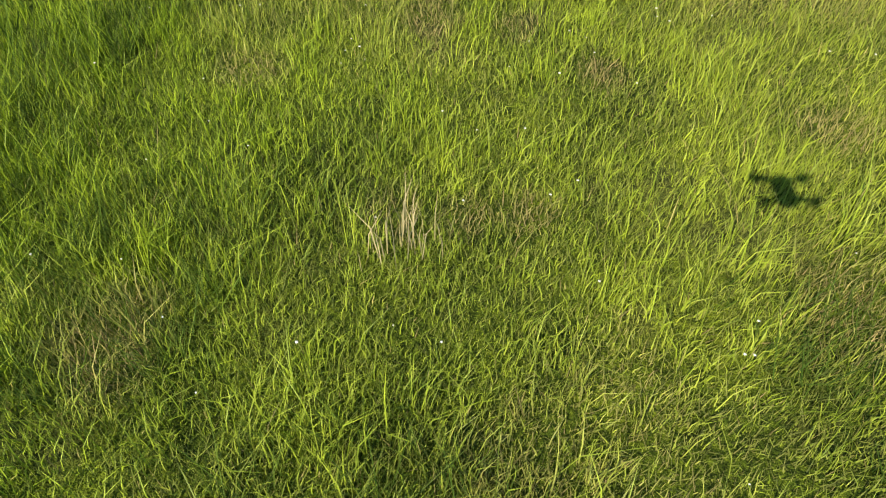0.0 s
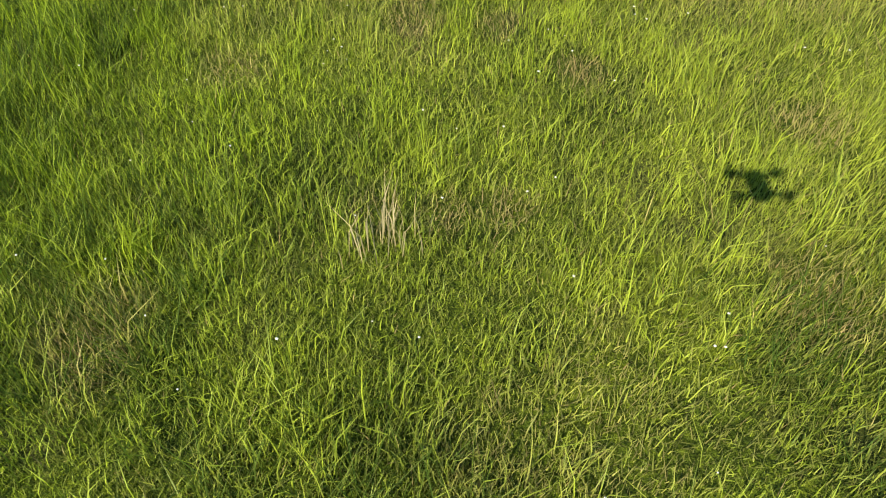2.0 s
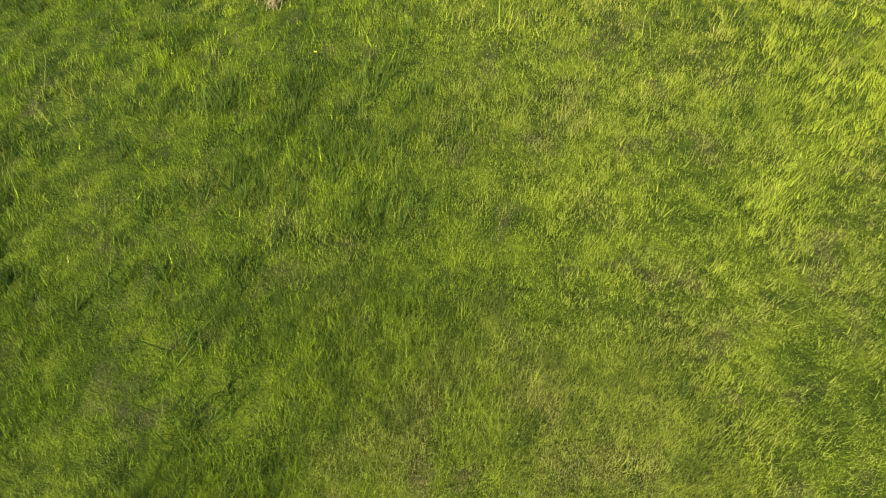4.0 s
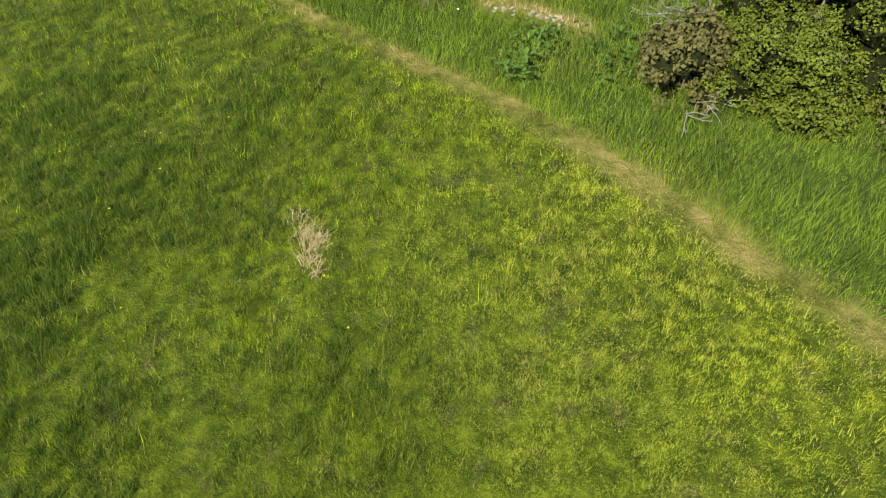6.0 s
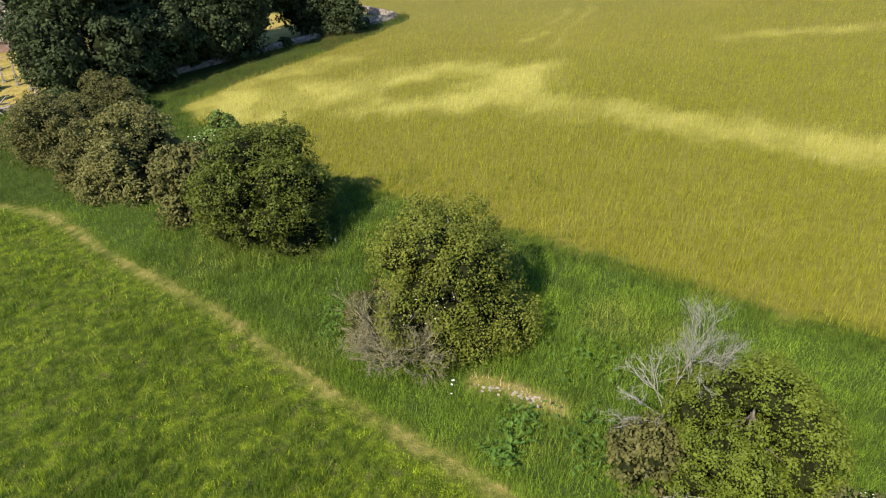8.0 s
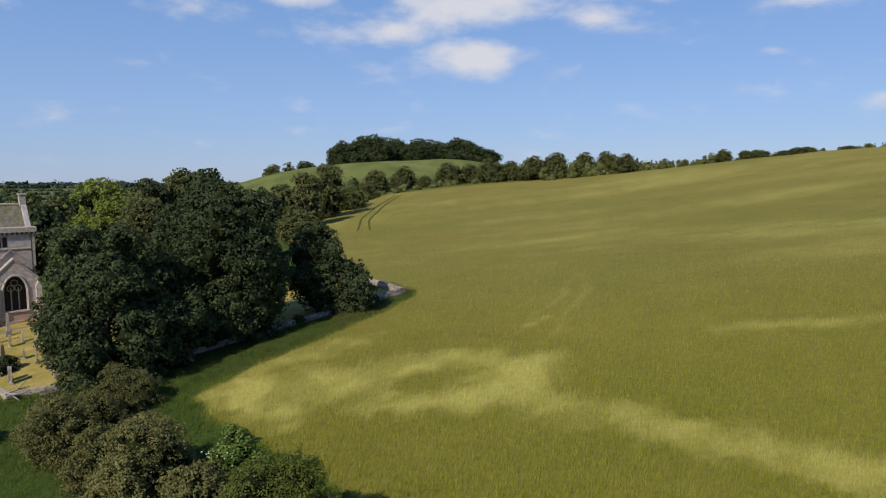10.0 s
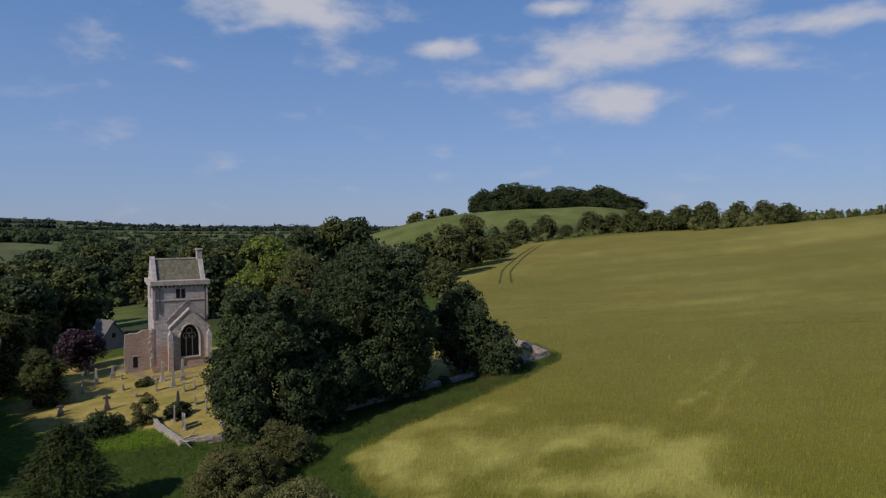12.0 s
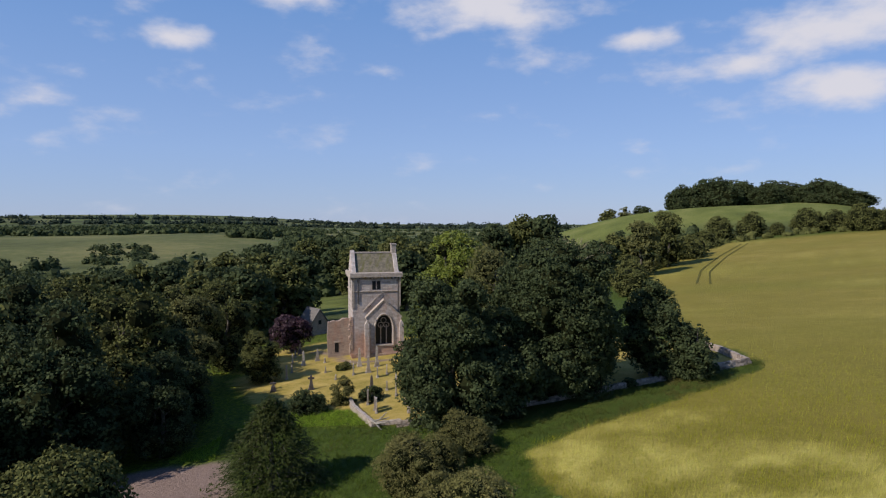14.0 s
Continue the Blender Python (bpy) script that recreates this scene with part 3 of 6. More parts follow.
def axis(lo, hi, step, far, near):
    core = np.concatenate([np.arange(lo, near[0], step), np.arange(near[0], near[1], step / 2), np.arange(near[1], hi + 1e-6, step)])
    out = [step]
    while sum(out) < far:
        out.append(out[-1] * 1.12)
    grow = np.cumsum(out)
    return np.concatenate([lo - grow[::-1], core, hi + grow])


gx, gy = axis(-62, 36, 0.8, 4400, (-30, 18)), axis(-8, 112, 0.8, 4400, (0, 44))
X, Y = np.meshgrid(gx, gy)
Z = height(X, Y)
idx = np.arange(X.size).reshape(X.shape)
land = mesh_np("ground", np.stack([X, Y, Z], -1).reshape(-1, 3), np.stack([idx[:-1, :-1], idx[:-1, 1:], idx[1:, 1:], idx[1:, :-1]], -1).reshape(-1, 4), mats=[LAND], smooth=True)
k = covers(X.ravel(), Y.ravel())
paint(land, "cover_a", np.stack([k["path"], k["verge"], k["crop"]], 1))
paint(land, "cover_b", np.stack([k["pale"], k["yard"], k["far"]], 1))
paint(land, "cover_c", np.stack([k["gravel"], k["hill"], k["pasture"]], 1))
tagged(new("ground", land), "rolling farmland with green meadow, worn grass path and ripening barley", "ground", kind="structure")


# ---- grass ----
def blades(name, x, y, tall, wide, bend, mat, dry, label, category, wind=(0.35, 0.25), single=False, lift=None):
    """Single blades of grass as one sheet of loose stuff. single: one triangle a blade."""
    n = len(x)
    z = height(x, y) - 0.02
    if lift is not None:
        z = z + lift
    a = rng.uniform(0, 2 * np.pi, n)
    side = np.stack([np.cos(a), np.sin(a), 0 * a], 1) * (wide / 2)[:, None]
    b = rng.uniform(0, 2 * np.pi, n)
    lean = np.stack([np.cos(b) * bend + wind[0] * 0.6, np.sin(b) * bend + wind[1] * 0.6, 0 * b], 1)
    root = np.stack([x, y, z], 1)
    up = np.array([0, 0, 1.0])
    if single:
        tip = root + tall[:, None] * (up + lean)
        V = np.stack([root - side, root + side, tip], 1).reshape(-1, 3)
        me = mesh_np(name, V, tris=np.arange(3 * n).reshape(n, 3), mats=[mat])
        paint(me, "dryness", np.repeat(dry, 3)[:, None] * np.ones((1, 3)))
    else:
        mid = root + (0.55 * tall)[:, None] * (up + 0.45 * lean)
        tip = root + tall[:, None] * (0.93 * up + lean * 1.1)
        V = np.stack([root - side, root + side, mid - 0.75 * side, mid + 0.75 * side, tip], 1).reshape(-1, 3)
        o = 5 * np.arange(n)[:, None]
        me = mesh_np(name, V, quads=o + [0, 1, 3, 2], tris=o + [2, 3, 4], mats=[mat])
        paint(me, "dryness", np.repeat(dry, 5)[:, None] * np.ones((1, 3)))
    return tagged(new(name, me), label, category, kind="stuff")


def scatter(n, x0, x1, y0, y1):
    return rng.uniform(x0, x1, n), rng.uniform(y0, y1, n)


# dry spots in the meadow: x, y, radius
SPOTS = [(0.27, 1.82, .12), (0.03, 1.84, .1), (-1.18, 1.34, .2), (0.65, 2.6, .12), (-0.1, 3.04, .15), (-0.23, 1.85, .12), (1.3, 1.35, .2), (1.55, 2.2, .14), (0.3, 2.95, .1), (-0.95, 2.8, .15), (-3.03, 11.9, .35), (-2.7, 11.4, .3)]


def meadow_dry_sheen(x, y):
    # dry patches and spots; the term in x alone paints the sun's sheen
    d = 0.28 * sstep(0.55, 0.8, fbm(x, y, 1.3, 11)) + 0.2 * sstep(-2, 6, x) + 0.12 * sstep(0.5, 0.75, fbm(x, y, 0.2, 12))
    for sx, sy, r in SPOTS:
        d = np.maximum(d, 0.75 * (1 - sstep(0.4 * r, 1.6 * r, np.hypot(x - sx, y - sy) + (fbm(x, y, 6, 2) - 0.5) * r)))
    return np.clip(d * rng.uniform(0.3, 1.3, len(x)) + (rng.uniform(0, 1, len(x)) > 0.98) * 0.7, 0, 1)


MEADOW = "tall green meadow grass with dry blades"
def tufted(n, per, x0, x1, y0, y1, spread, vary=(0.5, 1.7)):
    """Plan of blades that stand in tufts, and how tall each tuft is."""
    k = n // per
    cx, cy = scatter(k, x0, x1, y0, y1)
    own = np.repeat(rng.uniform(0, 1, k) ** 2 * (vary[1] - vary[0]) + vary[0], per)
    spread = spread * (0.5 + 0.7 * own)
    return np.repeat(cx, per) + rng.normal(0, 1, k * per) * spread, np.repeat(cy, per) + rng.normal(0, 1, k * per) * spread, own


def ring(x, y, cx, cy, a, b):
    """0 near a point of the plan, 1 far from it, with a soft edge."""
    return sstep(a, b, np.hypot(x - cx, y - cy) + (fbm(x, y, 0.8, 51) - 0.5) * 1.2)


def both(n, per, spread, *area):
    """Single blades and tufts together."""
    x, y = scatter(n, *area)
    x2, y2, own = tufted(n, per, *area, spread, (0.5, 1.7))
    return np.concatenate([x, x2]), np.concatenate([y, y2]), np.concatenate([np.full(n, 0.65), own])


# fine blades round the hover, coarser ones further off
x, y, own = both(120000, 28, 0.03, -3.2, 3.8, -0.2, 5.2)
bare = np.zeros(len(x))
for sx, sy, r in SPOTS:
    bare = np.maximum(bare, 0.75 * (1 - sstep(0.5 * r, 1.4 * r, np.hypot(x - sx, y - sy) + (fbm(x, y, 6, 2) - 0.5) * r)))
keep = (rng.uniform(0, 1, len(x)) > ring(x, y, 0.3, 2.1, 2.2, 3.2)) & (rng.uniform(0, 1, len(x)) > bare)
x, y, own = x[keep], y[keep], own[keep]
lush = np.clip(fbm(x, y, 0.9, 4) * 1.3 - 0.06 * (x - 0.3), 0.42, 1.1)
dry = meadow_dry_sheen(x, y)
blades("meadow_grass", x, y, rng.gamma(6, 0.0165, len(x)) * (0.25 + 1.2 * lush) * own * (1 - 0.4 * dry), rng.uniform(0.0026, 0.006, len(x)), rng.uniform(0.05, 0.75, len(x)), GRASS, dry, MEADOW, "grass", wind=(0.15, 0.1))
x, y = scatter(260000, -2.8, 3.6, 0.1, 5.0)
keep = rng.uniform(0, 1, len(x)) > ring(x, y, 0.3, 2.1, 2.2, 3.2)
x, y = x[keep], y[keep]
dry = np.clip(meadow_dry_sheen(x, y) + 0.12, 0, 1)
blades("meadow_grass", x, y, rng.gamma(7, 0.0085, len(x)) * (0.6 + 0.7 * fbm(x, y, 0.9, 4)), rng.uniform(0.004, 0.008, len(x)), rng.uniform(0.1, 0.9, len(x)), LOW_GRASS, dry, "dense low grass between the taller blades", "grass", wind=(0.1, 0.08), single=True)
x, y, own = both(210000, 24, 0.04, -7, 7.5, -0.5, 10.5)
keep = (rng.uniform(0, 1, len(x)) < ring(x, y, 0.3, 2.1, 2.1, 3.0) * (1 - ring(x, y, 0.3, 4.5, 4.8, 6.4))) & (to_line(x, y, PATH) > 0.5)
x, y, own = x[keep], y[keep], own[keep]
lush = np.clip(fbm(x, y, 0.9, 4), 0.3, 1)
dry = meadow_dry_sheen(x, y)
blades("meadow_grass", x, y, rng.gamma(10, 0.0135, len(x)) * (0.25 + 1.25 * lush) * own * (1 - 0.4 * dry), rng.uniform(0.004, 0.0075, len(x)), rng.uniform(0.05, 0.65, len(x)), GRASS, dry, MEADOW, "grass", wind=(0.1, 0.08), single=True)
x, y, own = both(230000, 24, 0.045, -11.5, 11.5, -1, 19)
keep = (to_line(x, y, PATH) > rng.uniform(0.25, 0.95, len(x))) & (inside(x, y, HEDGE_SIDE) < 0) & (rng.uniform(0, 1, len(x)) < ring(x, y, 0.3, 4.5, 4.6, 6.2) * (1 - ring(x, y, 0, 7.5, 8.5, 11.5))) & ((own != 0.65) | (rng.uniform(0, 1, len(x)) < 0.4 + 0.6 * sstep(-3, 3, x)))
x, y, own = x[keep], y[keep], own[keep]
lush = np.clip(fbm(x, y, 0.9, 4), 0.3, 1)
dry = meadow_dry_sheen(x, y)
blades("meadow_grass", x, y, rng.gamma(12, 0.0132, len(x)) * (0.25 + 1.35 * lush) * own * (1 - 0.4 * dry), rng.uniform(0.006, 0.011, len(x)), rng.uniform(0.08, 0.7, len(x)), FAR_GRASS, dry, MEADOW, "grass", wind=(0.06, 0.06), single=True)
x, y, own = both(165000, 16, 0.09, -42, 14, -4, 45)
keep = (to_line(x, y, PATH) > rng.uniform(0.25, 0.95, len(x))) & (inside(x, y, HEDGE_SIDE) < 0) & (y < 18.5 - 0.86 * x) & (rng.uniform(0, 1, len(x)) < 0.15 * ring(x, y, 0.3, 2.1, 4, 6) + 0.85 * ring(x, y, 0, 7.5, 7.5, 10.5)) & ((own != 0.65) | (rng.uniform(0, 1, len(x)) < 0.4 + 0.6 * sstep(-4, 5, x)))
x, y, own = x[keep], y[keep], own[keep]
lush = np.clip(fbm(x, y, 0.7, 4), 0.2, 1)
blades("meadow_grass", x, y, rng.gamma(14, 0.0165, len(x)) * (0.15 + 1.5 * lush) * own, rng.uniform(0.012, 0.024, len(x)), rng.uniform(0.08, 0.7, len(x)), FAR_GRASS, meadow_dry_sheen(x, y), MEADOW, "grass", wind=(0.06, 0.06), single=True)

# darker coarse tussocks; denser westward, also painting the meadow's shaded side
x, y, own = tufted(250000, 34, -34, 7, 2, 40, 0.12, (0.7, 1.6))
x2, y2, own2 = tufted(70000, 26, -13, 0, 3, 19, 0.07, (0.6, 1.5))
x, y, own = np.concatenate([x, x2]), np.concatenate([y, y2]), np.concatenate([own, own2])
chance = (own * 977.7) % 1
keep = (to_line(x, y, PATH) > 1.3) & (inside(x, y, HEDGE_SIDE) < -0.5) & (chance < 0.07 + 0.85 * sstep(2, -7, x) * sstep(0.32, 0.55, fbm(x, y, 0.3, 71))) & ((x < -2.2) | (y > 6))
x, y, own = x[keep], y[keep], own[keep]
blades("coarse_grass", x, y, rng.gamma(8, 0.036, len(x)) * own * sstep(-1, 6, y - 0.3 * x), rng.uniform(0.01, 0.022, len(x)), rng.uniform(0.1, 0.75, len(x)), COARSE, np.clip(rng.normal(0, 0.12, len(x)), 0, 1), "dark tussocks of coarse grass in the meadow, also painting shade", "grass", wind=(0.06, 0.06), single=True)

# small dark patches of it where the meadow is lushest
x, y, own = tufted(60000, 30, -3.4, 3.0, 0.4, 5.5, 0.035, (0.7, 1.5))
keep = (fbm(x, y, 0.9, 4) - 0.04 * x + 0.25 * (np.hypot(x - 1.35, y - 0.95) < 0.5) > 0.58) & (np.hypot(x - 1.3, y - 1.9) > 0.5)
x, y, own = x[keep], y[keep], own[keep]
blades("coarse_grass", x, y, rng.gamma(7, 0.024, len(x)) * own, rng.uniform(0.003, 0.006, len(x)), rng.uniform(0.15, 0.9, len(x)), COARSE, np.clip(rng.normal(0, 0.15, len(x)), 0, 1), "small dark patches of coarse grass in the meadow", "grass", wind=(0.1, 0.06), single=True)

# path: short dry stubble, paler eastward to paint the sun's sheen
x, y = scatter(260000, -36, 14, 3, 45)
d = to_line(x, y, PATH)
keep = d < 0.95
x, y, d = x[keep], y[keep], d[keep]
blades("path_grass", x, y, rng.uniform(0.03, 0.1, len(x)) * (0.6 + d), rng.uniform(0.01, 0.025, len(x)), rng.uniform(0.2, 0.9, len(x)), GRASS, np.clip(0.12 + 0.35 * sstep(0, 7, x) - 0.6 * d + (fbm(x, y, 0.9, 9) - 0.5) * 1.7, 0, 1), "worn dry grass and straw along the path", "grass", single=True)

# verge: long wind-blown grass
x, y = scatter(370000, -60, 24, -2, 92)
x2, y2, own = tufted(520000, 20, -60, 24, -2, 92, 0.14, (0.6, 1.8))
x3, y3, own3 = tufted(150000, 60, -16, 22, 8, 46, 0.2, (0.9, 1.75))
own = np.concatenate([np.full(len(x), 0.7), own, own3])
x, y = np.concatenate([x, x2, x3]), np.concatenate([y, y2, y3])
h = inside(x, y, HEDGE_SIDE)
belt = (inside(x, y, FIELD) < 0.3) & (inside(x, y, YARD) < -0.3) & (h > 0.1) | ((inside(x, y, FIELD) < 0.4) & (inside(x, y, FIELD) > -7) & (y > 52) & (inside(x, y, YARD) < -0.2))
keep = belt & (inside(x, y, LOT) < -1) & (to_line(x, y, EARTH) > rng.uniform(0.15, 0.6, len(x)))
x, y, own = x[keep], y[keep], own[keep]
lush = fbm(x, y, 0.35, 21)
# tall coarse tufts; their dark also paints shade in the west and along barley
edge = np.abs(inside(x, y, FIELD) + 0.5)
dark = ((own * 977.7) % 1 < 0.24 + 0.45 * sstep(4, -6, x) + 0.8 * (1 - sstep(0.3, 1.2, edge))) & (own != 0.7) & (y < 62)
blades("coarse_grass", x[dark], y[dark], rng.gamma(9, 0.042, dark.sum()) * (0.5 + lush[dark]) * own[dark], rng.uniform(0.012, 0.026, dark.sum()), rng.uniform(0.12, 0.65, dark.sum()), COARSE, np.clip(rng.normal(0, 0.15, dark.sum()), 0, 1), "tall coarse grass beside the barley, its dark also painting shade", "grass", wind=(0.08, 0.08), single=True)
# beyond the bushes it is darker and coarser
for mat, near, words in ((LONG_GRASS, True, "long lush grass along the hedge line"), (ROUGH, False, "dark coarse olive grass below the churchyard wall")):
    q = ((y - 0.3 * x < 47 + 6 * (lush - 0.5)) == near) & ~dark
    dull = np.clip((0.6 if near else 0.9) * sstep(0.46, 0.78, fbm(x[q], y[q], 0.22, 31)) * rng.uniform(0, 1.4, q.sum()), 0, 1)
    blades("verge_grass", x[q], y[q], rng.gamma(9, 0.037, q.sum()) * (0.35 + 1.2 * lush[q]) * own[q], rng.uniform(0.009, 0.02, q.sum()), rng.uniform(0.12, 0.65, q.sum()), mat, dull, words, "grass", wind=(0.08, 0.08), single=True)

x, y, own = tufted(110000, 14, -58, -30, 44, 68, 0.12, (0.6, 1.6))
keep = (inside(x, y, YARD) < -0.4) & (inside(x, y, LOT) < -1) & (inside(x, y, FIELD) < -1) & (inside(x, y, HEDGE_SIDE) < 0.1)
x, y, own = x[keep], y[keep], own[keep]
blades("verge_grass", x, y, rng.gamma(9, 0.034, len(x)) * own, rng.uniform(0.02, 0.045, len(x)), rng.uniform(0.12, 0.7, len(x)), LONG_GRASS, np.clip(0.4 * sstep(0.5, 0.8, fbm(x, y, 0.25, 37)) * rng.uniform(0, 1.4, len(x)), 0, 1), "rough green grass on the slope below the churchyard", "grass", wind=(0.1, 0.08), single=True)
x, y = scatter(150000, -8, 17, 4, 26)
keep = (inside(x, y, HEDGE_SIDE) > 0.1) & (inside(x, y, FIELD) < 0) & (to_line(x, y, EARTH) > rng.uniform(0.15, 0.6, len(x)))
x, y = x[keep], y[keep]
blades("verge_grass", x, y, rng.gamma(7, 0.03, len(x)) * (0.4 + fbm(x, y, 0.5, 22)), rng.uniform(0.007, 0.015, len(x)), rng.uniform(0.15, 0.9, len(x)), LONG_GRASS, np.clip(0.5 * sstep(0.55, 0.8, fbm(x, y, 0.22, 31)) * rng.uniform(0, 1.4, len(x)), 0, 1), "fine lower grass among the long verge grass", "grass", wind=(0.12, 0.1), single=True)

# barley
x, y = scatter(900000, -25, 62, 0, 112)
keep = (inside(x, y, FIELD) + (fbm(x, y, 0.6, 3) - 0.5) * 2 > 0) & (rng.uniform(0, 1, len(x)) < np.exp(-np.maximum(0, np.hypot(x, y) - 25) / 35) * (1 - sstep(55, 108, np.hypot(x, y) + (fbm(x, y, 0.1, 6) - 0.5) * 25)))
x, y = x[keep], y[keep]
k = covers(x, y)
p = k["pale"]
blades("barley", x, y, rng.normal(0.5, 0.06, len(x)) + 0.0 * p, rng.uniform(0.013, 0.029, len(x)), rng.uniform(0.05, 0.45, len(x)), CROP, np.clip(p * 0.9 + (fbm(x, y, 0.25, 8) - 0.5) * 0.3 + (rng.uniform(0, 1, len(x)) > 0.93) * 0.3, 0, 1), "ripening golden-green barley in the field", "crop", wind=(0.15, 0.1), single=True)


# tractor tracks pressed into the barley
for line in LANES:
    pts = np.array([(np.interp(s, np.arange(len(line)), [p[0] for p in line]), np.interp(s, np.arange(len(line)), [p[1] for p in line])) for s in np.linspace(0, len(line) - 1, 60)])
    for _ in range(6):
        pts[1:-1] = (pts[:-2] + pts[1:-1] * 2 + pts[2:]) / 4
    d = np.gradient(pts, axis=0)
    d /= np.linalg.norm(d, axis=1, keepdims=True)
    side = np.stack([-d[:, 1], d[:, 0]], 1) * (0.2 + 0.12 * np.sin(np.arange(60) * 1.7) ** 2)[:, None] * (1 if line[0][1] > 150 else 0.28)
    a, b = pts - side, pts + side
    lift = 0.12 if line[0][1] > 150 else 0.12
    V = np.concatenate([np.c_[a, height(*a.T) + lift], np.c_[b, height(*b.T) + lift]])
    k = np.arange(59)[:, None]
    tagged(new("wheel_track", mesh_np("wheel_track", V, np.concatenate([k, k + 1, k + 61, k + 60], 1), mats=[TRACK])), "dark narrow tractor track through the barley", "track", kind="structure")


# ---- trees and bushes ----
PHI = (1 + 5**0.5) / 2
ICO = np.array([(-1, PHI, 0), (1, PHI, 0), (-1, -PHI, 0), (1, -PHI, 0), (0, -1, PHI), (0, 1, PHI), (0, -1, -PHI), (0, 1, -PHI), (PHI, 0, -1), (PHI, 0, 1), (-PHI, 0, -1), (-PHI, 0, 1)]) / (1 + PHI * PHI) ** 0.5
ICO_F = np.array([(0, 11, 5), (0, 5, 1), (0, 1, 7), (0, 7, 10), (0, 10, 11), (1, 5, 9), (5, 11, 4), (11, 10, 2), (10, 7, 6), (7, 1, 8), (3, 9, 4), (3, 4, 2), (3, 2, 6), (3, 6, 8), (3, 8, 9), (4, 9, 5), (2, 4, 11), (6, 2, 10), (8, 6, 7), (9, 8, 1)])


def unit(v):
    return v / (np.linalg.norm(v, axis=-1, keepdims=True) + 1e-9)


def crown(seed, r, z0, z1, lobes, leaves, size, top=1.0, lobe=(0.28, 0.46), core=0.76, clump=0.0, flat=0.75, shoots=0, fill=1.0):
    """Boughs carry clumps of leaves, with dark gaps between the clumps. Returns vertices, quads, triangles and the boughs' centres."""
    g = np.random.default_rng(seed)
    cz, hz = (z0 + z1) / 2, (z1 - z0) / 2
    girth = min(r, 1.3 * hz)
    d = unit(g.normal(size=(lobes, 3)))
    c = d * g.uniform(0.25, 1, (lobes, 1)) ** 0.45
    c[:, :2] *= 1 - (1 - top) * np.clip(c[:, 2:3], 0, 1)
    R = g.uniform(*lobe, lobes) * girth
    c = c * (np.array([r, r, hz]) - 1.05 * R.mean()) + (0, 0, cz)
    clump = clump or 0.13 * girth
    # clumps on the outside of the boughs
    n_c = int(4 * fill * (R**2).sum() / clump**2)
    k = g.choice(lobes, n_c, p=R**2 / (R**2).sum())
    out = unit(c - (0, 0, cz * 0.8))
    n = unit(unit(g.normal(size=(n_c, 3))) + 0.55 * out[k] + (0, 0, 0.15))
    q = c[k] + n * (R[k] * g.uniform(0.78, 1.06, n_c))[:, None]
    rc = clump * g.uniform(0.55, 1.4, n_c)
    if shoots:
        # leafy shoots that stand out of the crown
        j = g.integers(0, lobes, shoots)
        d = unit(out[j] + g.normal(0, 0.4, (shoots, 3)) + (0, 0, 0.5))
        along_it = np.linspace(0.9, 1.35, 4)[None, :, None] + g.uniform(-0.1, 0.1, (shoots, 1, 1))
        q = np.concatenate([q, (c[j][:, None] + d[:, None] * R[j][:, None, None] * along_it).reshape(-1, 3)])
        n = np.concatenate([n, np.repeat(d, 4, 0)])
        rc = np.concatenate([rc, np.tile([0.7, 0.6, 0.5, 0.35], shoots) * clump])
    deep = (np.linalg.norm(q[:, None] - c[None], axis=2) / R[None]).min(1)
    keep = (deep > 0.72) & (q[:, 2] > -0.2)
    q, n, rc = q[keep], n[keep], rc[keep]
    k = g.choice(len(q), leaves, p=rc**2 / (rc**2).sum())
    m = unit(unit(g.normal(size=(leaves, 3))) + 0.6 * n[k] + (0, 0, 0.4))
    p = q[k] + m * (1, 1, flat) * (rc[k] * g.uniform(0.7, 1.1, leaves))[:, None]
    p[:, 2] -= 0.12 * rc[k] * g.uniform(0, 1, leaves)
    # leaves deeper in, between the clumps
    inside_n = leaves // 5
    k = g.choice(lobes, inside_n, p=R**2 / (R**2).sum())
    m[:inside_n] = unit(g.normal(size=(inside_n, 3)) + 0.3 * out[k])
    p[:inside_n] = c[k] + m[:inside_n] * (R[k] * g.uniform(core - 0.02, core + 0.16, inside_n))[:, None]
    p[:inside_n, 2] = np.abs(p[:inside_n, 2])
    nn = unit(m + g.normal(size=(leaves, 3)) * 0.38)
    t = unit(np.cross(nn, g.normal(size=(leaves, 3))))
    b = np.cross(nn, t)
    s = (size * g.uniform(0.6, 1.35, leaves))[:, None]
    V = np.stack([p - t * s * 0.55, p + b * s * 0.4 - nn * s * 0.08, p + t * s * 0.6 - nn * s * 0.12, p - b * s * 0.4 - nn * s * 0.08], 1).reshape(-1, 3)
    # solid inner cores that hide the far side; tree() paints them shade-dark
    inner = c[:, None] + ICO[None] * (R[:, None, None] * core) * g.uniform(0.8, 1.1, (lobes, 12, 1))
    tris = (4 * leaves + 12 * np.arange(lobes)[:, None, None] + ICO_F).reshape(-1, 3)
    return np.concatenate([V, inner.reshape(-1, 3)]), np.arange(4 * leaves).reshape(leaves, 4), tris, c


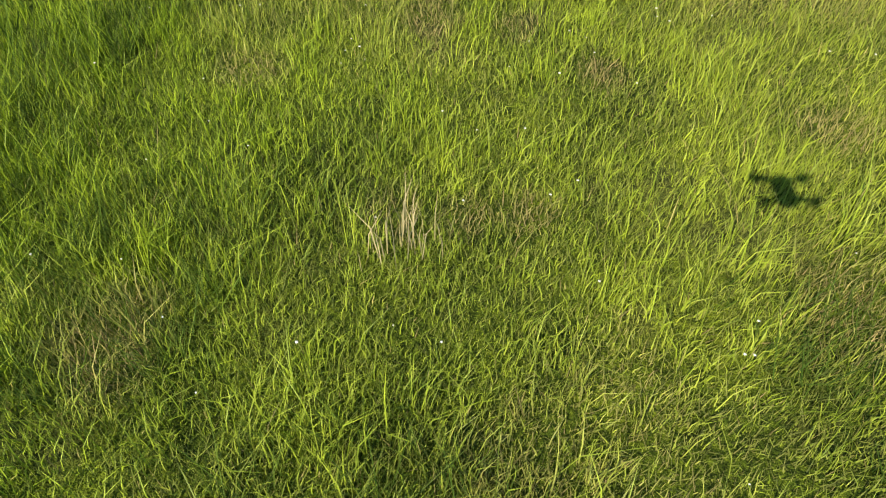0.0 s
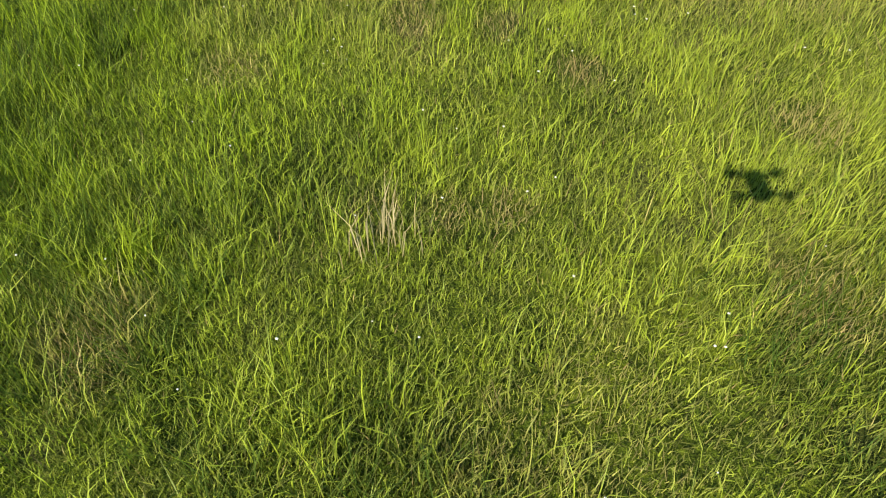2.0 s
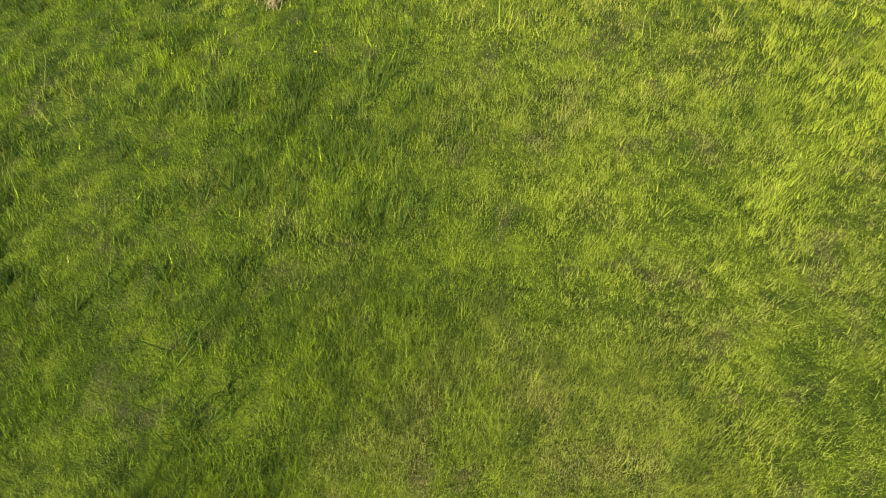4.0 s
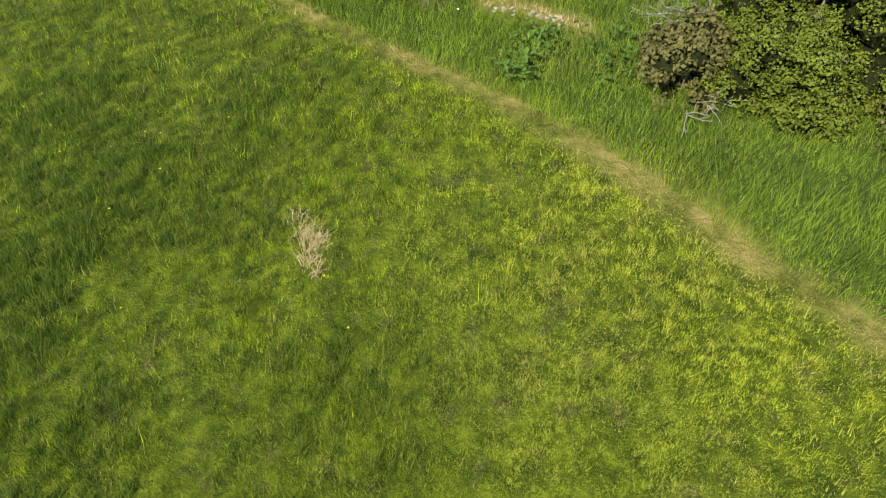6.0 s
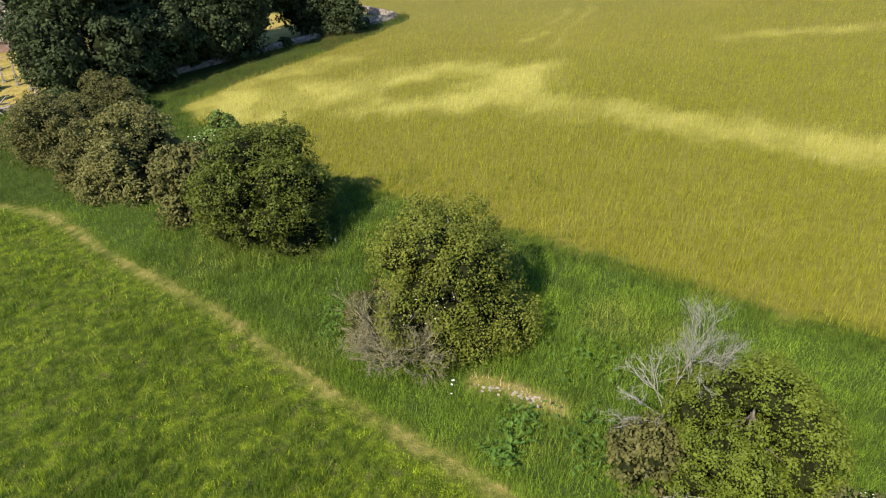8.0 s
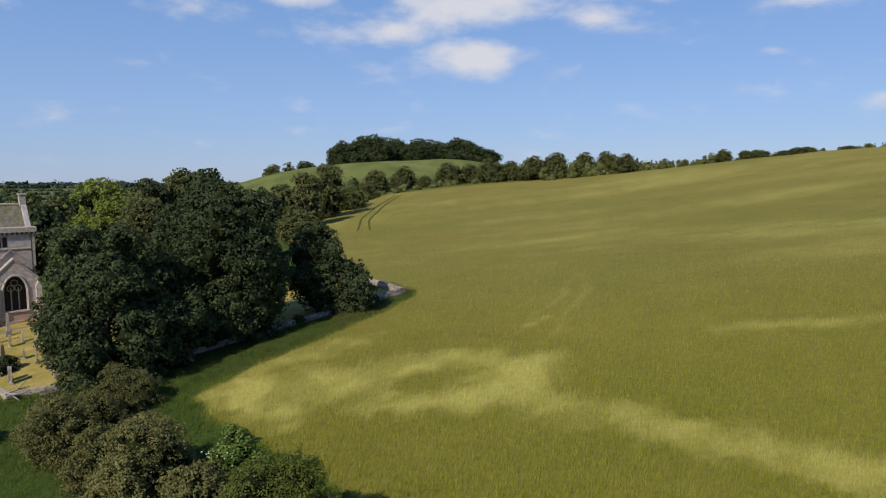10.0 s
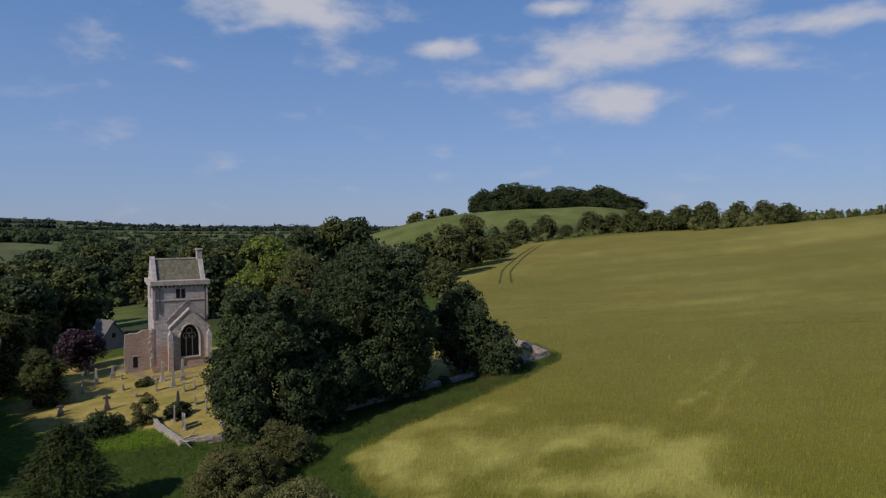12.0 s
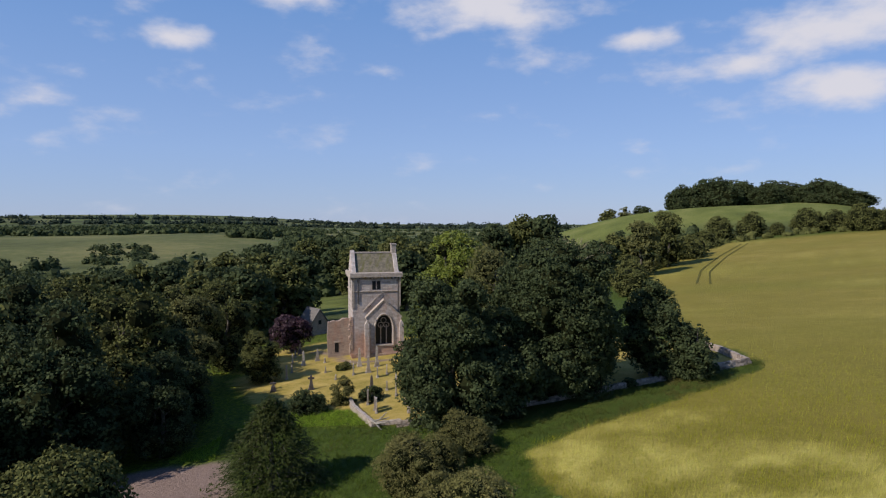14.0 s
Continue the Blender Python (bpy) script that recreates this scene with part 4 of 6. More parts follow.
def limbs(seed, tall, girth, centres, count, droop=0.0):
    """A tapered trunk with limbs that reach into the crown."""
    g = np.random.default_rng(seed + 99)
    k = np.linspace(0, 1, 7)
    wob = np.cumsum(g.normal(0, 0.02 * tall, (7, 2)), 0) * k[:, None]
    trunk = np.c_[wob, k * tall]
    lines = [(trunk, girth * (1.25 - 1.05 * k))]
    for c in centres[g.permutation(len(centres))[:count]]:
        f = g.uniform(0.25, 0.8)
        a = np.array([np.interp(f, k, trunk[:, q]) for q in range(3)])
        s = np.linspace(0, 1, 6)[:, None]
        mid = a + (c - a) * s + g.normal(0, 0.05 * tall, (6, 3)) * s * (1 - s) + (0, 0, 1) * (s * (1 - s)) * tall * 0.12
        lines.append((mid, girth * 0.5 * (1 - f * 0.5) * (1.05 - 0.95 * s[:, 0])))
    return tubes(lines, 6)


def tree(name, seed, tall, r, leaf, label, category="tree", lobes=40, leaves=6000, size=0.45, base=0.18, top=0.85, girth=None, limbs_n=9, m=None, group="", **kw):
    ob = thing(name, m or Matrix(), label, category, group)
    V, Q, T, C = crown(seed, r, tall * base, tall, lobes, leaves, size, top, **kw)
    W, K = limbs(seed, tall * 0.75, girth or tall * 0.022, C, limbs_n)
    part("trunk", mesh_np("trunk", W, K, mats=[BARK], smooth=True), None, ob, "rough grey-brown trunk with limbs")
    # leaves first, then the cores in their painted shade
    me = mesh_np("crown", V, Q, T, mats=[leaf, TREE_SHADE if tall > 6.5 else BUSH_SHADE])
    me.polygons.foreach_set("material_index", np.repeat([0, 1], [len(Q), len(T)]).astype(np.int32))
    part("crown", me, None, ob)
    return ob


def stand(x, y, turn=0.0, s=1.0, sz=None, sink=0.1):
    return Matrix.Translation((x, y, ground(x, y) - sink)) @ Matrix.Rotation(turn, 4, "Z") @ Matrix.Diagonal((s, s, sz or s, 1))


# churchyard trees
tree("sycamore_tree", 1, 16.8, 6.5, LEAF_SYCAMORE, "big dark green sycamore in the churchyard", lobes=60, leaves=42000, size=0.27, base=-0.22, lobe=(0.2, 0.42), clump=0.75, m=stand(-32.1, 64.6))
tree("sycamore_tree", 2, 18.8, 8.3, LEAF_SYCAMORE, "broad tall dark green sycamore beside the churchyard wall", lobes=70, leaves=50000, size=0.28, base=-0.16, lobe=(0.2, 0.4), clump=0.75, m=stand(-23.7, 75.6))
tree("sycamore_tree", 3, 12.0, 5.0, LEAF_SYCAMORE, "dark sycamore filling the gap between two larger ones", lobes=30, leaves=14000, size=0.28, base=-0.2, lobe=(0.22, 0.42), clump=0.7, m=stand(-27.6, 69.2))
tree("lime_tree", 4, 20.2, 7.2, LEAF_LIME, "bright yellow-green lime tree behind the sycamores", lobes=40, leaves=26000, size=0.27, base=0.1, top=0.75, lobe=(0.24, 0.42), core=0.7, clump=0.8, m=stand(-51.5, 103.9))
tree("ash_tree", 5, 18.2, 5.5, LEAF_OLIVE, "thin olive-brown ash tree among the sycamores", lobes=36, leaves=13000, size=0.22, core=0.5, clump=0.5, shoots=60, m=stand(-41.5, 97.5))
tree("ash_tree", 15, 16.8, 4.5, LEAF_OLIVE, "sparse olive ash tree behind the broad sycamore", lobes=30, leaves=9000, size=0.22, core=0.5, clump=0.5, shoots=50, m=stand(-34.0, 99))
tree("sycamore_tree", 6, 12.4, 4.1, LEAF_SYCAMORE, "small upright dark green tree by the wall corner", lobes=34, leaves=12000, size=0.26, base=-0.15, top=0.5, lobe=(0.24, 0.42), clump=0.55, shoots=30, m=stand(-15.0, 83.6))
tree("sycamore_bush", 7, 7.8, 3.6, LEAF_SYCAMORE, "low dark green tree spreading over the wall", lobes=24, leaves=8000, size=0.26, base=-0.3, top=0.7, clump=0.5, shoots=20, m=stand(-9.9, 82.8))
tree("copper_beech", 8, 7.4, 4.0, LEAF_COPPER, "dark purple copper beech in the churchyard", lobes=30, leaves=9000, size=0.28, base=0.0, clump=0.55, m=stand(-82.3, 99.3))
tree("shrub", 9, 3.0, 2.8, LEAF_SYCAMORE, "dark rounded evergreen shrub at the churchyard edge", "shrub", lobes=26, leaves=5000, size=0.17, base=-0.4, lobe=(0.2, 0.4), clump=0.35, shoots=30, m=stand(-52.4, 66.5))
tree("shrub", 10, 3.8, 1.9, LEAF_BROWN, "pale olive shrub in the churchyard", "shrub", lobes=22, leaves=4500, size=0.15, base=-0.4, lobe=(0.2, 0.4), clump=0.3, shoots=30, m=stand(-50.0, 70.5))
tree("shrub", 11, 2.2, 1.8, LEAF_SYCAMORE, "low dark green shrub beside gravestones", "shrub", lobes=18, leaves=3200, size=0.16, base=-0.4, lobe=(0.2, 0.4), clump=0.3, shoots=20, m=stand(-47.2, 72.4))
tree("shrub", 12, 1.5, 1.3, LEAF_WOOD, "small clipped bush at the foot of the tower", "shrub", lobes=14, leaves=1600, size=0.16, base=-0.4, m=stand(-61.5, 86.6))
tree("sycamore_tree", 13, 9.6, 5.4, LEAF_WOOD, "dark green tree beside the gravel car park", lobes=40, leaves=9000, size=0.3, base=-0.2, m=stand(-50.8, 33.5))


def conifer(m):
    """A broad conifer of drooping sprays."""
    g = np.random.default_rng(31)
    ob = thing("conifer_tree", m, "dense dark green conifer with drooping sprays", "tree")
    V, W = [], []
    tall, r = 7.4, 4.4
    for _ in range(420):
        z = tall * g.uniform(0.02, 0.98) ** 1.0
        a, reach = g.uniform(0, 2 * np.pi), r * (1 - z / tall) ** 0.7 * g.uniform(0.75, 1.08) + 0.15
        out = np.array([math.cos(a), math.sin(a), 0])
        s = np.linspace(0.25, 1, 8)
        line = np.outer(s * reach, out) + np.outer(z + 0.7 * s - 1.25 * s**2.2, (0, 0, 1))
        if g.uniform() < 0.35:
            W.append((line[::2], 0.03 * (1.1 - s[::2])))
        k = 26
        p = line[g.integers(2, 8, k)] + g.normal(0, 0.16, (k, 3))
        d = out * 0.8 + (0, 0, -0.35) + g.normal(0, 0.45, (k, 3))
        d /= np.linalg.norm(d, axis=1, keepdims=True)
        b = np.cross(d, (0, 0, 1)) + g.normal(0, 0.2, (k, 3))
        L = g.uniform(0.2, 0.42, (k, 1))
        V.append(np.stack([p - d * L * 0.4, p + b * 0.06, p + d * L * 0.7, p - b * 0.06], 1).reshape(-1, 3))
    V = np.concatenate(V)
    W.append((np.array([[0, 0, 0], [0, 0, 3.5], [0.05, 0, 7.0]]), np.array([0.22, 0.14, 0.03])))
    A, K = tubes(W, 5)
    part("trunk", mesh_np("trunk", A, K, mats=[BARK], smooth=True), None, ob, "brown trunk with boughs")
    part("crown", mesh_np("crown", V, np.arange(len(V)).reshape(-1, 4), mats=[LEAF_CONIFER]), None, ob)
    return ob


conifer(stand(-41.5, 47.3, 0, 1.4, 1.15))

# woodland: a few kinds of tree, each with copies
WOODS = "crowded broadleaf woodland"
KINDS = [
    tree("woodland_tree", 40, 19.6, 6.4, LEAF_WOOD, "tall green broadleaf tree in crowded woodland", lobes=46, leaves=13000, size=0.31, base=-0.1, lobe=(0.2, 0.4), clump=0.7, shoots=30, m=stand(-69.8, 55.3), group=WOODS),
    tree("woodland_tree", 41, 19.6, 6.8, LEAF_SYCAMORE, "dark broad-crowned tree in crowded woodland", lobes=48, leaves=13000, size=0.32, base=-0.1, lobe=(0.2, 0.4), clump=0.75, m=stand(-65.9, 43.4), group=WOODS),
    tree("woodland_tree", 42, 17.6, 5.4, LEAF_OLIVE, "olive green ash tree in crowded woodland", lobes=38, leaves=11000, size=0.27, base=0.0, top=0.7, lobe=(0.2, 0.4), clump=0.55, core=0.66, shoots=50, m=stand(-82, 74.7), group=WOODS),
]
# plan and height of each tree, and its kind
WOOD_WEST = [
    (-71.2, 42.4, 17.5, 1), (-73.0, 49.1, 14, 1), (-72.5, 60.5, 16, 0), (-76, 71, 11, 2), (-70.8, 78.6, 8.5, 0), (-60.5, 51.5, 12, 1), (-65, 57.5, 13, 1), (-90.1, 55.6, 21, 1), (-92.6, 64.6, 20, 0),
    (-83.7, 84.5, 16.5, 0), (-84.5, 68.7, 16.5, 0), (-79, 62, 15, 2),
]
# unseen trees added west of the car park to shade the wood
WOOD_UNSEEN = [(-78, 37, 22), (-82, 28, 22), (-88, 44, 21), (-76, 31, 22), (-74, 33, 20), (-95, 36, 21), (-74, 22, 20), (-66, 22, 19), (-84, 18, 21), (-94, 22, 21), (-104, 48, 21)]
WOOD_VALLEY = [
    (-103.8, 109.6, 16.4), (-110.6, 130.4, 17.4), (-127.6, 155.3, 20.1), (-146.9, 165.1, 20.7), (-160, 166.5, 20.8), (-129.3, 126.6, 16.7), (-118.2, 109.2, 16), (-175.8, 244.3, 22.5),
    (-145.5, 216.6, 22.7), (-126, 205.4, 20.6), (-90.8, 156.5, 16.6), (-112.6, 201.7, 19.8), (-142.3, 265.2, 21.7), (-165.6, 275, 23.3), (-190.1, 283.1, 25.4), (-197.7, 265.5, 26.1),
    (-199.9, 251.2, 25.8), (-221.9, 245.5, 24), (-211.8, 213.8, 22.7), (-205.1, 192, 21.7),
]
WOOD_NORTH = [
    (-189.2, 164.8, 20.7), (-179.4, 145.5, 19.7), (-168.2, 127.2, 18.1), (-164.2, 115.8, 17.7), (-159.4, 105, 17.4), (-162.6, 100, 17.2), (-156.2, 91.1, 17.1), (-208.8, 120.1, 20.4),
    (-109.9, 236.7, 18.9), (-65.4, 147.1, 16), (-128.5, 305.7, 23), (-119.5, 319.5, 26), (-107.6, 320.3, 24), (-119, 500, 19), (-108, 506, 20), (-97, 508, 18), (-85, 515, 14),
    (-46.9, 185.1, 13.1), (-48.9, 210.3, 14.2),
]
HEDGE_TREES = [
    (-28.6, 329.6, 10.7), (-33.5, 161, 7), (-38, 181, 8), (-41, 196, 8.5), (-33.2, 252, 8.5), (-32.7, 262, 8.6), (-31.3, 299.2, 7.7), (-16.2, 335.5, 11.1), (-5.9, 335.8, 5.7),
    (6.1, 335.8, 10.5), (16.7, 335.4, 9), (24.6, 329.9, 8.3), (25.3, 323.4, 10.7), (34.7, 322.5, 9), (44.5, 316.2, 10.5), (53.9, 309.6, 11.2), (65.2, 302.3, 10.1),
    (73.5, 295.2, 9.5), (80.2, 288.3, 7.6), (115.9, 275.7, 5.1), (123, 261.6, 3.3), (130.9, 257.7, 2.2), (135.3, 249.8, 2.6), (146.9, 243, 1.8),
]
KNOLL_TREES = [
    (-62.6, 445.2, 14.2), (-52.2, 451.6, 16.7), (-38.1, 448, 17.5), (-24.5, 458.9, 14.9), (-12.2, 451.3, 13.9), (-0.9, 459.5, 11.6), (11.5, 454.3, 13.6), (22.5, 448.9, 12.1),
    (32.2, 443.2, 8), (-48.2, 467.1, 19.1), (-33.1, 473.4, 17.4), (-5.6, 474.5, 14.6), (18, 474.1, 14.4),
]
g = random.Random(5)
for x, y, tall, kind in WOOD_WEST:
    s = tall / (19.6, 19.6, 17.6)[kind]
    copy_thing(KINDS[kind], stand(x, y, g.uniform(0, 6.3), max(0.55, min(1.12, s)), s))
BEYOND = [
    tree("woodland_tree", 43, 17, 6.4, LEAF_WOOD, "green broadleaf tree in the valley woodland", lobes=30, leaves=2400, size=0.84, limbs_n=5, base=-0.1, lobe=(0.24, 0.44), clump=1.2, m=stand(-104, 112, 0, 1, 1), group=WOODS),
    tree("woodland_tree", 44, 17, 6.8, LEAF_SYCAMORE, "dark broadleaf tree in the valley woodland", lobes=30, leaves=2400, size=0.84, limbs_n=5, base=-0.1, lobe=(0.24, 0.44), clump=1.2, m=stand(-112, 120, 0, 1, 1), group=WOODS),
    tree("woodland_tree", 45, 17, 6.0, LEAF_OLIVE, "olive broadleaf tree in the valley woodland", lobes=28, leaves=2300, size=0.78, limbs_n=5, base=-0.05, top=0.75, lobe=(0.24, 0.44), clump=1.1, m=stand(-121, 128, 0, 1, 1), group=WOODS),
]
for n, (x, y, tall) in enumerate(WOOD_VALLEY + WOOD_NORTH + WOOD_UNSEEN):
    s = tall / 17
    copy_thing(BEYOND[(1, 0, 1, 0, 2)[n % 5]], stand(x, y, g.uniform(0, 6.3), max(0.9, min(1.5, s * 1.1)), s))

ROUND = tree("hedgerow_tree", 50, 12, 7.5, LEAF_WOOD, "rounded green hedgerow tree at the field edge", lobes=34, leaves=3400, size=0.58, base=-0.35, lobe=(0.26, 0.46), clump=0.9, core=0.9, m=stand(*HEDGE_TREES[0][:2]), group="hedgerow trees")
tree("hedgerow_tree", 53, 18, 6.2, LEAF_OLIVE, "tall pale olive ash tree in the field hedge", lobes=34, leaves=5000, size=0.5, base=-0.1, lobe=(0.22, 0.42), clump=0.8, core=0.7, shoots=40, m=stand(-39.6, 207), group="hedgerow trees")
tree("hedgerow_tree", 54, 18.5, 6.4, LEAF_WOOD, "tall dark green tree in the field hedge", lobes=40, leaves=6000, size=0.5, base=-0.15, lobe=(0.22, 0.42), clump=0.9, m=stand(-35.6, 229), group="hedgerow trees")
for n, (x, y, tall) in enumerate(HEDGE_TREES[1:]):
    s = tall / 12
    copy_thing(ROUND, stand(x, y, g.uniform(0, 6.3), 1.1 * max(0.45, s * g.uniform(0.85, 1.15)), s * (0.98 if x < -20 else 1.12)))
for x, y, tall in [(111.9, 266.7, 4.6), (119.5, 263.4, 3.8), (124.6, 261, 3.2), (134.9, 255.7, 3.1), (139.1, 253.5, 2.7)]:
    copy_thing(ROUND, stand(x, y, g.uniform(0, 6.3), 0.46, tall / 11.5))
POPLAR = tree("poplar_tree", 52, 9, 1.0, LEAF_WOOD, "thin upright poplar in a row behind the field", lobes=14, leaves=420, size=0.4, base=0.02, top=0.5, limbs_n=3, m=stand(88.7, 301.6, 0, 0.9, 0.72), group="row of poplars")
for k in range(1, 17):
    s = k / 16
    copy_thing(POPLAR, stand(88.7 + 28.7 * s + g.uniform(-0.5, 0.5), 301.6 - 10 * s, g.uniform(0, 6.3), g.uniform(0.8, 1.1), (0.72 - 0.27 * s) * g.uniform(0.85, 1.1)))
BEECH = tree("hilltop_tree", 51, 15, 9.0, LEAF_SYCAMORE, "dark domed tree in the hilltop copse", lobes=38, leaves=4200, size=0.72, base=-0.5, lobe=(0.3, 0.5), clump=1.1, core=0.92, m=stand(*KNOLL_TREES[0][:2]), group="hilltop copse")
for x, y, tall in KNOLL_TREES[1:]:
    copy_thing(BEECH, stand(x, y, g.uniform(0, 6.3), max(1.2, tall / 12), tall / 15))


def clumps(name, spots, leaves, size, mat, label):
    """Far woods and hedges: many leafy heaps in one sheet of stuff. spots: x, y, radius, height."""
    V, Q, T, n = [], [], [], 0
    for k, (x, y, r, tall) in enumerate(spots):
        v, q, t, _ = crown(900 + k, r, -0.5 * tall, tall, 7, leaves, size, 0.85, (0.36, 0.6), 0.95, 0.24 * r)
        v[:, :2] += (x, y)
        v[:, 2] += ground(x, y) - 0.5
        V.append(v), Q.append(q + n), T.append(t + n)
        n += len(v)
    return tagged(new(name, mesh_np(name, np.concatenate(V), np.concatenate(Q), np.concatenate(T), mats=[mat])), label, "woodland", kind="stuff")


def along(line, step, r, tall, jit=1.0):
    out = []
    for (ax, ay), (bx, by) in zip(line[:-1], line[1:]):
        k = max(1, int(math.hypot(bx - ax, by - ay) / step))
        for q in range(k):
            s = (q + g.random()) / k
            out.append((ax + (bx - ax) * s + g.uniform(-jit, jit), ay + (by - ay) * s + g.uniform(-jit, jit), r * g.uniform(0.7, 1.3), tall * g.uniform(0.6, 1.25)))
    return out


# hedges round the far end of the barley, and the field edge beyond the churchyard
clumps("hedge", along([(-26, 150), (-42, 200), (-38, 250), (-27, 312), (4, 329), (60, 326)], 5, 3.0, 4.5, 2) + along([(56, 309), (80, 290), (98, 282)], 3.5, 3.0, 5.5, 1) + along([(48, 299), (64, 294), (80, 290)], 2.5, 3.0, 7.0, 1) + along([(80, 290), (118, 277)], 2.2, 2.2, 4.4, 1) + along([(98, 282), (118, 274), (135, 256), (150, 243), (170, 225)], 3.5, 2.0, 2.4, 1) + along([(-18, 110), (-29, 147)], 5, 2.5, 4, 1.5), 90, 0.6, LEAF_WOOD, "green field hedge along the far end of the barley")
def polar(bearing, d):
    return d * math.sin(radians(bearing)), d * math.cos(radians(bearing))


far_spots = []
for _ in range(760):
    bearing, d = g.uniform(-66, -7), g.uniform(300, 760)
    open_land = (-66 < bearing < -40.5 and 415 < d < 1300) or (-44 < bearing < -38 and 250 < d < 330)
    if not open_land and not (bearing > -21 and d > 350):
        far_spots.append((*polar(bearing, d), g.uniform(6, 10), g.uniform(9, 15)))
# taller trees before the pasture, the dark slope at its western side, a gully of scrub and a copse
far_spots += [(*polar(g.uniform(-51.5, -44), g.uniform(300, 390)), g.uniform(7, 10), g.uniform(15, 20)) for _ in range(16)]
far_spots += [(*polar(g.uniform(-64, -57), g.uniform(400, 520)), g.uniform(6, 9), g.uniform(8, 13)) for _ in range(26)]
far_spots += [(*polar(g.uniform(-54.5, -50.5), g.uniform(520, 640)), g.uniform(7, 10), g.uniform(3, 5)) for _ in range(26)]
far_spots += [(*polar(g.uniform(-44.5, -41.5), g.uniform(730, 770)), g.uniform(8, 10), g.uniform(10, 13)) for _ in range(11)]
clumps("far_woodland", far_spots, 90, 1.9, LEAF_SYCAMORE, "dark broadleaf woodland filling the valley")
far_spots = []
for line, tall, wide in [([(-1000, 420), (-740, 560), (-600, 680), (-440, 760), (-150, 800)], 11, 16), ([(-1050, 460), (-780, 600), (-620, 730), (-440, 800), (0, 860)], 12, 22), ([(-1330, 640), (-900, 1010), (-300, 960), (0, 1000)], 9, 40), ([(-1600, 850), (-1000, 1250), (-300, 1300), (40, 1350)], 8, 60), ([(-1700, 900), (-1000, 1700), (-100, 2000)], 8, 90)]:
    far_spots += along(line, 8, 11, tall, wide)
clumps("distant_woodland", far_spots, 22, 4.4, LEAF_SYCAMORE, "distant dark woods across the low country")
far_spots = []
for line in [[(-3300, 1300), (-2600, 2100), (-1900, 2800), (-1300, 3200)], [(-2400, 1300), (-1500, 2200), (-400, 2600)]]:
    far_spots += along(line, 26, 40, 18, 70)
clumps("horizon_woodland", far_spots, 26, 9.0, LEAF_HAZED, "dark woods on the far ridge")

# bushes of the hedge line
BUSHES = "bushes along the hedge line"
tree("hawthorn_bush", 60, 5.5, 3.3, LEAF_THORN_DARK, "dense rounded dark green hawthorn bush in long grass", "bush", lobes=46, leaves=44000, size=0.08, base=-0.45, limbs_n=16, girth=0.12, lobe=(0.2, 0.4), clump=0.3, shoots=90, m=stand(-8.7, 33.0, 0, 1.24, 1.2), group=BUSHES)
tree("hawthorn_bush", 61, 5.7, 3.15, LEAF_HAWTHORN, "green hawthorn bush with dead brown twigs at one side", "bush", lobes=52, leaves=52000, size=0.066, base=-0.45, top=0.65, limbs_n=24, girth=0.12, m=stand(0.7, 24.1, 0, 1.17, 1.25), group=BUSHES, lobe=(0.18, 0.36), core=0.62, clump=0.3, flat=1.1, shoots=130, fill=0.85)
tree("hawthorn_bush", 62, 3.9, 3.3, LEAF_THORN_GREEN, "low spreading bright green hawthorn bush beside a dead shrub", "bush", lobes=74, leaves=54000, size=0.07, base=-0.45, limbs_n=14, girth=0.08, m=stand(10.0, 16.7), group=BUSHES, lobe=(0.17, 0.32), core=0.66, clump=0.25, flat=0.55, shoots=120, fill=1.0)
tree("hawthorn_bush", 71, 3.0, 1.7, LEAF_BROWN, "half-dead brownish hawthorn leaning on a greener bush", "bush", lobes=26, leaves=7000, size=0.085, base=-0.4, girth=0.06, limbs_n=14, lobe=(0.16, 0.36), core=0.5, clump=0.2, shoots=50, fill=0.7, m=stand(-2.1, 24.2), group=BUSHES)
tree("hawthorn_bush", 63, 3.9, 2.3, LEAF_BROWN, "brownish olive bush with fading blossom", "bush", lobes=40, leaves=10400, size=0.14, base=-0.45, girth=0.1, lobe=(0.2, 0.42), clump=0.32, shoots=50, m=stand(-14.1, 37.8, 0, 1.22, 1.18), group=BUSHES)
tree("elder_bush", 64, 4.3, 2.0, LEAF_FRESH, "fresh green elder bush with white flower heads", "bush", lobes=30, leaves=6000, size=0.14, base=-0.45, girth=0.1, m=stand(-13.1, 40.9, 0, 1.18, 1.16), group=BUSHES)
tree("hawthorn_bush", 65, 4.8, 3.4, LEAF_BLOSSOM, "grey-olive hawthorn bush covered in withering blossom", "bush", lobes=46, leaves=26000, size=0.11, base=-0.45, girth=0.12, lobe=(0.2, 0.42), clump=0.32, shoots=50, m=stand(-18.9, 42.2, 0, 1.22, 1.18), group=BUSHES)
tree("hawthorn_bush", 66, 3.6, 2.3, LEAF_BROWN, "small brownish bush in long grass", "bush", lobes=34, leaves=14000, size=0.105, base=-0.45, girth=0.1, lobe=(0.2, 0.42), clump=0.32, shoots=50, m=stand(-23.2, 44.8, 0, 1.22, 1.18), group=BUSHES)
tree("hawthorn_bush", 67, 4.4, 3.4, LEAF_BROWN, "broad olive-brown bush near the churchyard", "bush", lobes=50, leaves=24000, size=0.1, base=-0.45, girth=0.12, lobe=(0.2, 0.42), clump=0.32, shoots=50, m=stand(-28.3, 50.6, 0, 1.22, 1.18), group=BUSHES)
